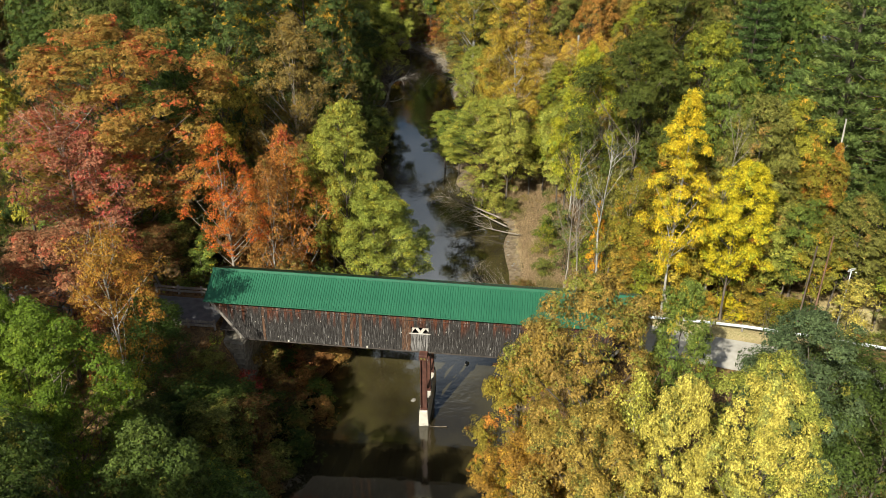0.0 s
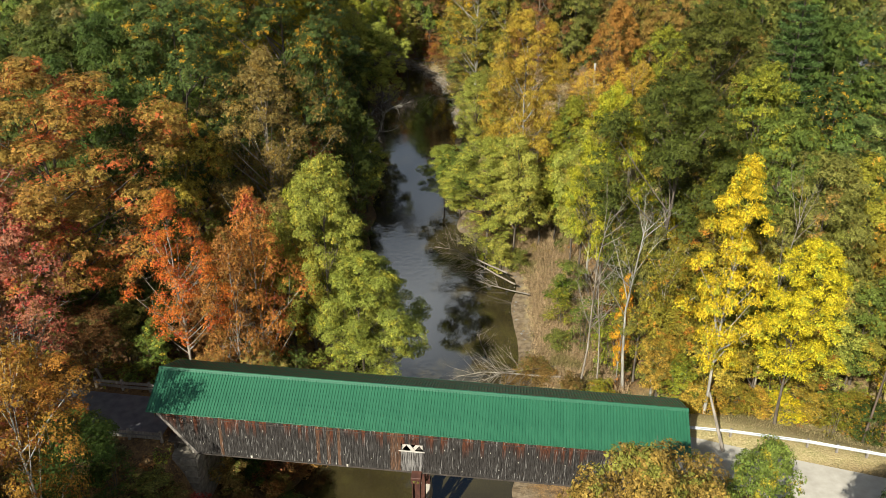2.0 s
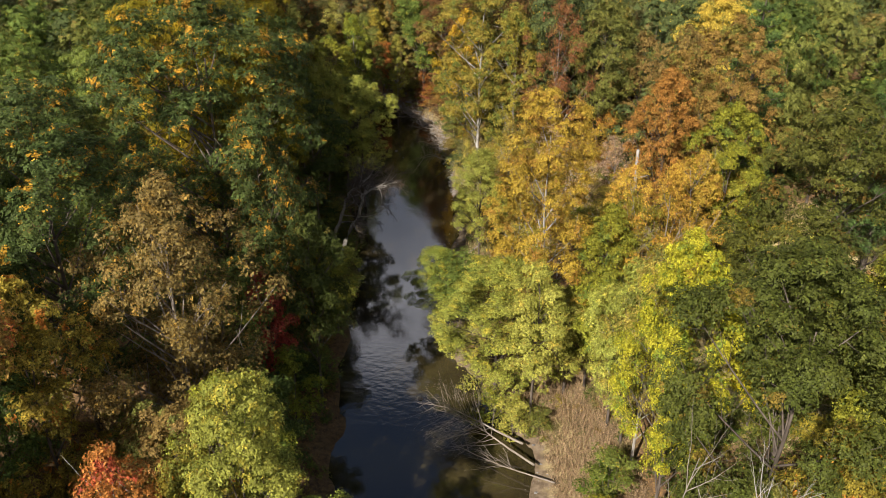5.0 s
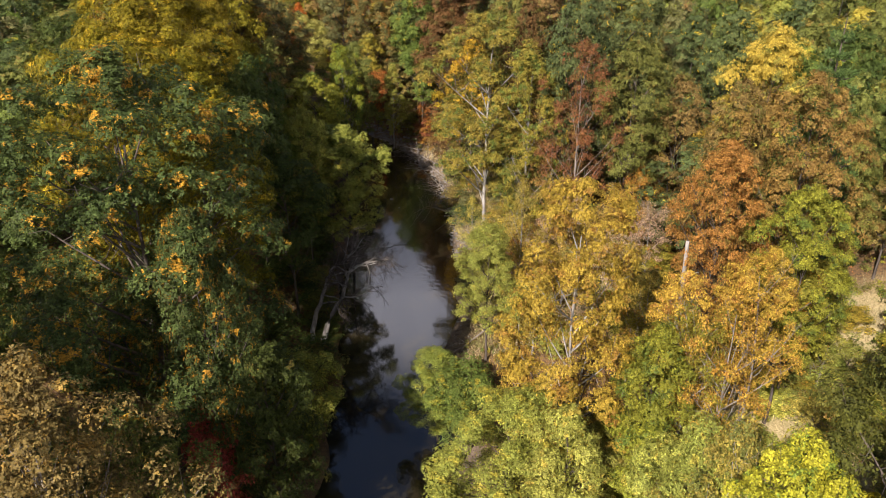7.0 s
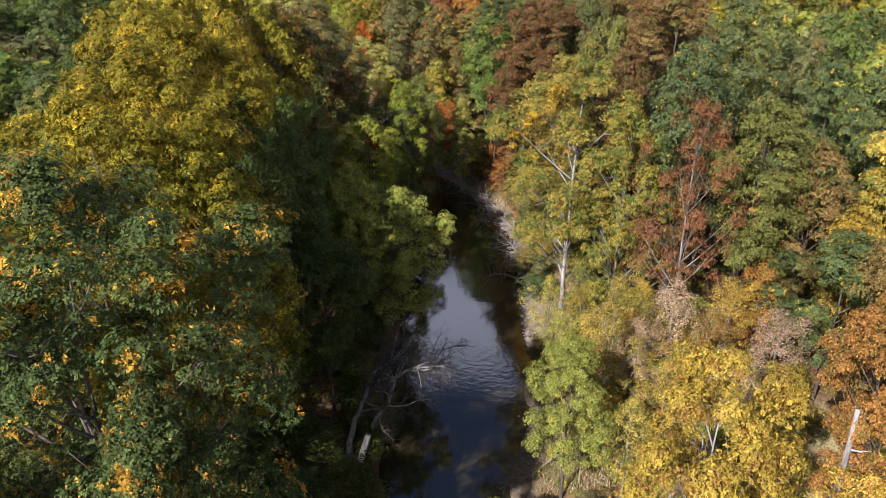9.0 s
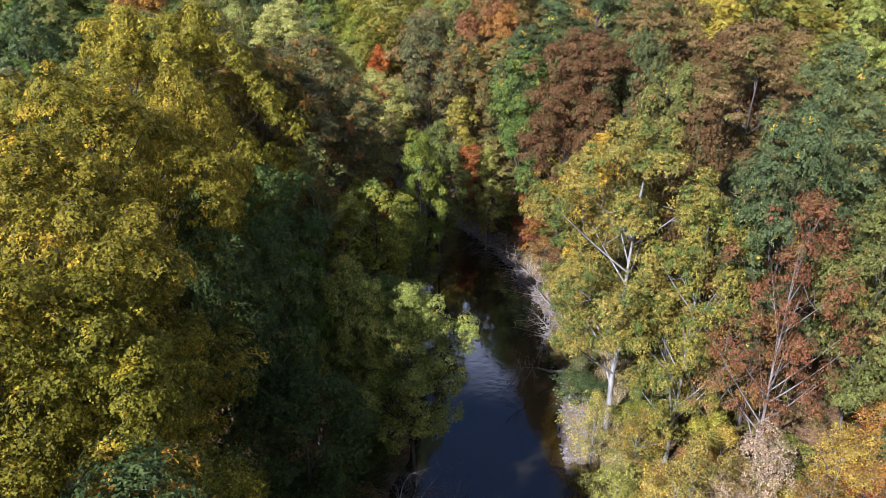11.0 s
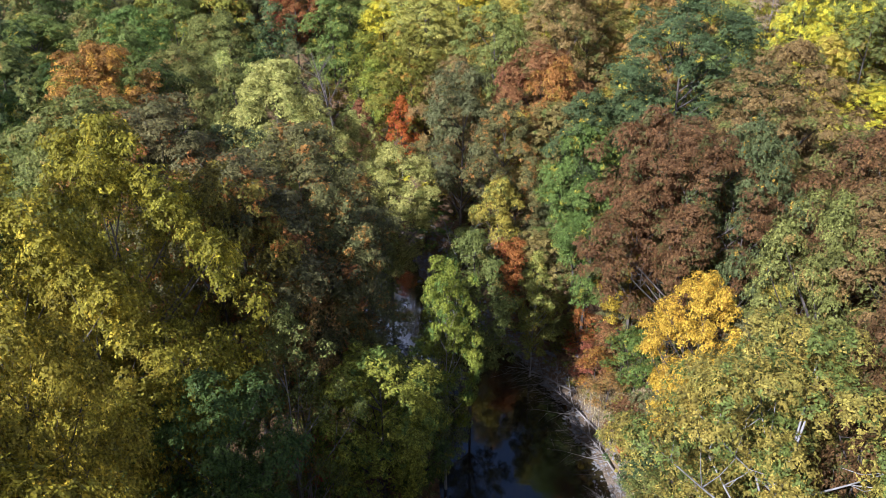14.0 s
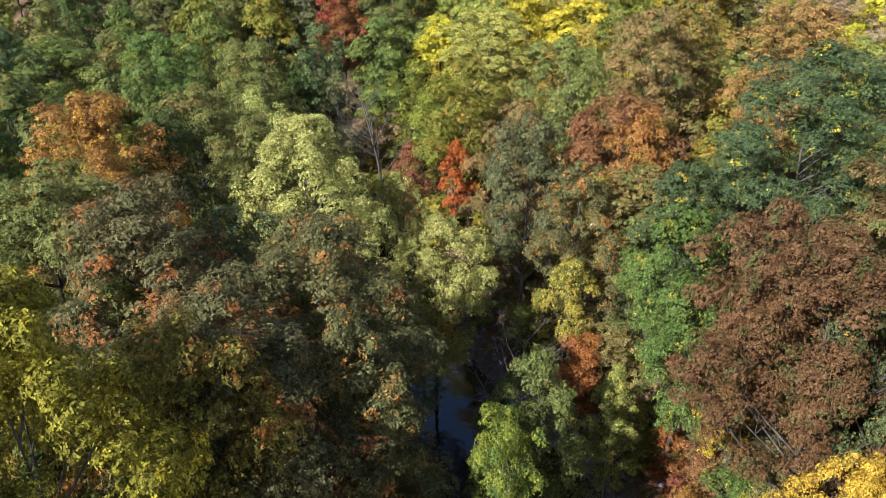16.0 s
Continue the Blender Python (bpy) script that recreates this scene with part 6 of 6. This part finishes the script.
fallen_tree(-3.4, 199.8, 0.75, 140, 3, 8.0, 0.8, 4, "bleached driftwood branches along the gravel shore")
fallen_tree(2.0, 179.5, 0.75, 100, 4, 7.0, 0.8, 4, "bleached driftwood branches along the gravel shore")

# ---- woods behind and between ----
wood_rnd = random.Random(5)
MIXES = (
    (0, 70, ("green", "dark_green", "olive", "green", "olive_gold")),
    (70, 125, ("dark_green", "oak", "olive", "green", "green", "olive_gold", "yellow_green")),
    (125, 180, ("dark_green", "olive", "grey_olive", "brown", "green", "dark_green", "teal", "olive")),
    (180, 235, ("olive", "grey_olive", "brown", "olive", "green", "teal", "grey_olive", "lime", "gold")),
    (235, 900, ("yellow_green", "yellow_lime", "pale_yellow", "gold", "lime", "pale_lime", "olive_gold", "yellow", "brown", "yellow_gold", "olive")),
)


def crowded(x, y, r, share):
    for px, py, pr, _ in PLACED:
        if abs(px - x) < 12 and abs(py - y) < 12 and math.hypot(px - x, py - y) < share * (pr + r):
            return True
    return False


FAR_WOOD = []


def scatter(count, tries, kind, low, high, r0, r1, clear_river, clear_road, share=0.55, y0=12, y1=400):
    """Random growth between the trees above: single things near the river, one joined wood farther off."""
    made = 0
    for _ in range(tries):
        if made >= count:
            break
        y = wood_rnd.uniform(y0, y1)
        half = min(125.0, 38 + 0.36 * y)
        mid = -0.20 * max(0.0, y - 120)
        x = mid + wood_rnd.uniform(-half, half)
        r = wood_rnd.uniform(r0, r1)
        if line_distance(np.array(x), np.array(y), RIVER) < clear_river:
            continue
        if x > 12 and line_distance(np.array(x), np.array(y), ROAD_EAST) < clear_road + 3 * (y > 60):
            continue
        if x < -18 and line_distance(np.array(x), np.array(y), ROAD_WEST) < clear_road:
            continue
        if kind != "shrub" and ((8 < x < 17 and 76 < y < 116) or (24 < x < 44 and 100 < y < 134) or (-34 < x < 48 and 30 < y < 80) or (-2 < x < 27 and 119 < y < 162)):
            continue
        if kind == "shrub" and 9 < x < 14 and 80 < y < 108:
            continue
        if kind != "shrub" and -40 < x < 40 and y < 34:
            continue
        if crowded(x, y, r, share):
            continue
        mix_here = next(m for a, b, m in MIXES if a <= y < b)
        colour = wood_rnd.choice(mix_here if x > -48 or y < 180 else ("green", "olive", "dark_green", "yellow_green", "teal", "grey_olive"))
        top = ground_at(x, y) + wood_rnd.uniform(low, high)
        if kind != "shrub" and 17 < x < 34 and 92 < y < 118:      # low bright brush round the glade
            top, colour = ground_at(x, y) + 0.45 * (top - ground_at(x, y)), "lime" if r > 4.4 else "pale_yellow"
        near = 40 < y < 300 and abs(x + 5 + 0.19 * max(0, y - 120)) < 36 + 0.1 * max(0, y - 150)
        if kind == "shrub" or (near and kind == "far"):
            tree(kind, x, y, top, r, colour, name="shrub" if kind == "shrub" else "tree")
        else:
            FAR_WOOD.append((x, y, top, r, colour, kind))
            PLACED.append((x, y, r, top))
        made += 1


scatter(430, 14000, "far", 16, 25, 3.8, 5.6, 2.5, 6.0, 0.5)
scatter(340, 9000, "under", 6, 13, 2.4, 3.8, 1.5, 5.0, 0.42)
scatter(240, 9000, "far", 12, 20, 4.6, 7.0, 3.0, 6.0, 0.36, 178, 330)
scatter(260, 9000, "under", 6, 12, 3.0, 4.6, 1.5, 5.0, 0.3, 165, 300)
scatter(95, 3000, "shrub", 2.0, 5.0, 1.4, 2.8, 0.8, 3.6, 0.5, 40, 230)
scatter(150, 5000, "under", 2.0, 5.0, 1.6, 3.0, 0.8, 3.6, 0.4)


def scatter_outer(count):
    """The woods go on to all sides, past what can be seen from the flight."""
    for _ in range(count):
        x, y, r = wood_rnd.uniform(-190, 150), wood_rnd.uniform(-70, 420), wood_rnd.uniform(4.2, 6.4)
        inside = abs(x + 0.20 * max(0.0, y - 120)) < min(118.0, 36 + 0.34 * y)
        if (inside and 14 < y < 395) or (-16 < x < 48 and -30 < y < 60 and x < 14 + 0.75 * max(0, y)):
            continue
        if line_distance(np.array(x), np.array(y), RIVER) < 4 or (x > 40 and line_distance(np.array(x), np.array(y), ROAD_EAST) < 9) or (x < -40 and line_distance(np.array(x), np.array(y), ROAD_WEST) < 9):
            continue
        if crowded(x, y, r, 0.42):
            continue
        top = ground_at(x, y) + wood_rnd.uniform(14, 21)
        FAR_WOOD.append((x, y, top, r, wood_rnd.choice(("green", "olive", "dark_green", "olive_gold", "yellow_green", "brown", "gold", "rust_orange")), "outer"))
        PLACED.append((x, y, r, top))


scatter_outer(2600)


def fast_mesh(name, v, tri, mats, slots):
    me = bpy.data.meshes.new(name)
    me.vertices.add(len(v))
    me.vertices.foreach_set("co", np.asarray(v, np.float32).reshape(-1))
    me.loops.add(len(tri) * 3)
    me.loops.foreach_set("vertex_index", np.asarray(tri, np.int32).reshape(-1))
    me.polygons.add(len(tri))
    me.polygons.foreach_set("loop_start", np.arange(len(tri), dtype=np.int32) * 3)
    for m in mats:
        me.materials.append(m)
    me.polygons.foreach_set("material_index", np.asarray(slots, np.int32))
    me.update(calc_edges=True)
    return me


def triangles_of(me):
    v = np.empty(len(me.vertices) * 3, np.float32)
    me.vertices.foreach_get("co", v)
    me.calc_loop_triangles()
    t = np.empty(len(me.loop_triangles) * 3, np.int32)
    me.loop_triangles.foreach_get("vertices", t)
    return v.reshape(-1, 3), t.reshape(-1, 3)


def build_far_wood():
    rng = np.random.default_rng(8)
    colours = sorted({row[4] for row in FAR_WOOD})
    mats = [LEAF[c] for c in colours] + [BARK]
    shapes = {k: [(triangles_of(a), triangles_of(b)) for a, b in PROTO[p]] for k, p in (("far", "wood_M"), ("under", "under_M"), ("outer", "outer_M"))}
    vs, ts, ss, base = [], [], [], 0
    for x, y, top, r, colour, kind in FAR_WOOD:
        kinds = shapes[kind]
        z = ground_at(x, y)
        a = rng.uniform(0, 6.28)
        for which, (v, t) in enumerate(kinds[rng.integers(len(kinds))]):
            w = v * np.array((r / 5, r / 5, (top - z) / 20))
            w = np.stack((w[:, 0] * math.cos(a) - w[:, 1] * math.sin(a) + x, w[:, 0] * math.sin(a) + w[:, 1] * math.cos(a) + y, w[:, 2] + z), -1)
            vs.append(w)
            ts.append(t + base)
            ss.append(np.full(len(t), len(mats) - 1 if which == 0 else colours.index(colour)))
            base += len(w)
    ob = new("far_woods", fast_mesh("far_woods", np.concatenate(vs), np.concatenate(ts), mats, np.concatenate(ss)))
    tagged(ob, "dense mixed autumn woods covering the valley sides", "woods", kind="stuff")


build_far_wood()


def build_undergrowth(count):
    """Low brush over the forest floor."""
    rng = np.random.default_rng(15)
    y = rng.uniform(20, 330, count * 3)
    half = np.minimum(95, 34 + 0.30 * y)
    x = -0.20 * np.maximum(0, y - 120) + rng.uniform(-1, 1, count * 3) * half
    d = line_distance(x, y, RIVER)
    ok = (d > np.where(x < -6, 0.3, 1.6)) & ~((x > 12) & (line_distance(x, y, ROAD_EAST) < 4.5)) & ~((x < -18) & (line_distance(x, y, ROAD_WEST) < 3.6))
    ok &= ~((x > 17) & (x < 40) & (y > 60) & (y < 71)) & ~((x > 8.5) & (x < 13.5) & (y > 78) & (y < 108)) & ~((x > -12) & (x < 20) & (y > 60) & (y < 72))
    x, y = x[ok][:count], y[ok][:count]
    n = len(x)
    h = rng.uniform(0.3, 1.5, n) * np.where(rng.random(n) < 0.2, 1.6, 1)
    r = rng.uniform(0.5, 1.3, n)
    per = 34
    way = unit(rng.normal(size=(n, per, 3)))
    way[..., 2] = np.abs(way[..., 2])
    c = np.stack((x, y, ground_z(x, y)), -1)
    pos = c[:, None] + way * np.stack((r, r, h), -1)[:, None] * (0.45 + 0.6 * rng.random((n, per, 1)))
    normal = unit(way * 0.5 + np.array((0, 0, 0.5)) + rng.normal(size=way.shape) * 0.45)
    t = unit(np.cross(normal, rng.normal(size=way.shape)))
    b = np.cross(normal, t)
    s = 0.46 * rng.uniform(0.6, 1.3, (n, per, 1))
    v = np.stack((pos + t * s * 0.62, pos - t * s * 0.38 + b * s * 0.42, pos - t * s * 0.38 - b * s * 0.42), 2).reshape(-1, 3)
    colours = ("olive", "green", "brown", "grey_olive", "olive_gold", "yellow_green", "rust", "dark_green")
    slots = np.repeat(rng.choice(len(colours), n, p=(0.22, 0.17, 0.15, 0.14, 0.1, 0.1, 0.05, 0.07)), per)
    ob = new("undergrowth", fast_mesh("undergrowth", v, np.arange(len(v)).reshape(-1, 3), [LEAF[k] for k in colours], slots))
    tagged(ob, "mixed brush and brambles covering the forest floor", "undergrowth", kind="stuff")


build_undergrowth(6500)


# ---- shore and bank ----
def build_stones(name, count, region, size, label, mat, seed):
    rng = np.random.default_rng(seed)
    oct_v = np.array(((1, 0, 0), (-1, 0, 0), (0, 1, 0), (0, -1, 0), (0, 0, 1), (0, 0, -1)), float)
    oct_f = np.array(((0, 2, 4), (2, 1, 4), (1, 3, 4), (3, 0, 4), (2, 0, 5), (1, 2, 5), (3, 1, 5), (0, 3, 5)))
    x, y = region(rng, count)
    z = np.maximum(ground_z(x, y), -0.05)
    s = size * (0.4 + rng.random((count, 1, 1)) ** 3 * 2.2)
    v = oct_v[None] * (1 + 0.35 * rng.normal(size=(count, 6, 3)) * 0.6) * s * np.array((1, 0.8, 0.5))
    a = rng.uniform(0, 6.28, count)
    c, q = np.cos(a)[:, None], np.sin(a)[:, None]
    v = np.stack((v[..., 0] * c - v[..., 1] * q, v[..., 0] * q + v[..., 1] * c, v[..., 2]), -1) + np.stack((x, y, z), -1)[:, None]
    f = oct_f[None] + 6 * np.arange(count)[:, None, None]
    ob = new(name, mesh_of(name, v.reshape(-1, 3), f.reshape(-1, 3), mat))
    tagged(ob, label, "stones", kind="stuff")


def along_shore(y0, y1, side, spread):
    def region(rng, n):
        y = rng.uniform(y0, y1, n * 8)
        x = rng.uniform(-35, 14, n * 8)
        d = line_distance(x, y, RIVER)
        mid = np.interp(y, [p[1] for p in RIVER], [p[0] for p in RIVER])
        ok = (d > -0.9) & (d < spread) & ((x - mid) * side > 0)
        return x[ok][:n], y[ok][:n]

    def padded(rng, n):
        xs, ys = [], []
        while sum(map(len, xs)) < n:
            x, y = region(rng, n)
            xs.append(x), ys.append(y)
        return np.concatenate(xs)[:n], np.concatenate(ys)[:n]
    return padded


build_stones("shore_gravel", 2600, along_shore(160, 216, 1, 2.0), 0.13, "pale bleached stones along the shore", STONE, 1)
build_stones("shore_gravel", 420, along_shore(84, 168, 1, 1.6), 0.10, "pale stones along the muddy shore", STONE, 2)
build_stones("shore_gravel", 600, along_shore(205, 240, 1, 6.0), 0.22, "grey gravel bar at the river bend", STONE, 3)


def rock(x, y, z, s, label):
    bm = bmesh.new()
    bmesh.ops.create_icosphere(bm, subdivisions=2, radius=1.0)
    rng = random.Random(int(abs(x) * 100))
    for vert in bm.verts:
        k = 0.8 + 0.4 * noise.noise(vert.co * 1.3 + Vector((x, y, 0)))
        vert.co = Vector((vert.co.x * k, vert.co.y * k * 0.8, vert.co.z * k * 0.6)) * s
    me = bpy.data.meshes.new("rock")
    bm.to_mesh(me)
    bm.free()
    me.materials.append(STONE)
    ob = new("rock", me)
    ob.matrix_basis = pose(x, y, z, 0, 0, rng.uniform(0, 360))
    tagged(ob, label, "rock", group="rocks in the river")


rock(-3.0, 65.8, 0.0, 0.35, "pale rock standing in shallow water")
rock(-1.5, 113.0, 0.0, 0.45, "dark wet rock in the river")
rock(-7.3, 181.0, 0.0, 0.40, "pale rock in still water")
rock(-6.0, 178.0, -0.03, 0.22, "pale rock in still water")
rock(2.6, 72.0, 0.0, 0.4, "pale rock beyond the pier")


def build_grass(name, count, region, height, label, seed):
    rng = np.random.default_rng(seed)
    x, y = region(rng, count)
    z = ground_z(x, y)
    a = rng.uniform(0, 6.28, count)
    h = height * rng.uniform(0.5, 1.4, count)
    w = 0.10 * height
    p = np.stack((x, y, z), -1)
    side = np.stack((np.cos(a), np.sin(a), 0 * a), -1) * w
    tip = p + np.stack((rng.normal(size=count) * 0.35 * h, rng.normal(size=count) * 0.35 * h, h), -1)
    v = np.stack((p - side, p + side, tip), 1).reshape(-1, 3)
    ob = new(name, mesh_of(name, v, np.arange(count * 3).reshape(-1, 3), STRAW))
    tagged(ob, label, "grass", kind="stuff")


def meadow(x0, x1, y0, y1):
    def region(rng, n):
        xs, ys = np.empty(0), np.empty(0)
        while len(xs) < n:
            x, y = rng.uniform(x0, x1, n), rng.uniform(y0, y1, n)
            ok = line_distance(x, y, RIVER) > 1.2 + rng.random(n)
            ok &= line_distance(x, y, ROAD_EAST) > 3.0
            xs, ys = np.concatenate((xs, x[ok])), np.concatenate((ys, y[ok]))
        return xs[:n], ys[:n]
    return region


build_grass("dry_grass", 26000, meadow(8, 18, 76, 116), 0.75, "tall straw-coloured dry grass on the bank", 1)
build_grass("dry_grass", 9000, meadow(18, 46, 64, 78), 0.22, "short straw-coloured dry lawn grass", 2)
build_grass("dry_grass", 14000, meadow(-4, 10, 138, 200), 0.7, "dry grass along the wooded bank", 3)
build_grass("dry_grass", 20000, meadow(22, 56, 98, 148), 0.6, "dry grass in a small glade", 4)
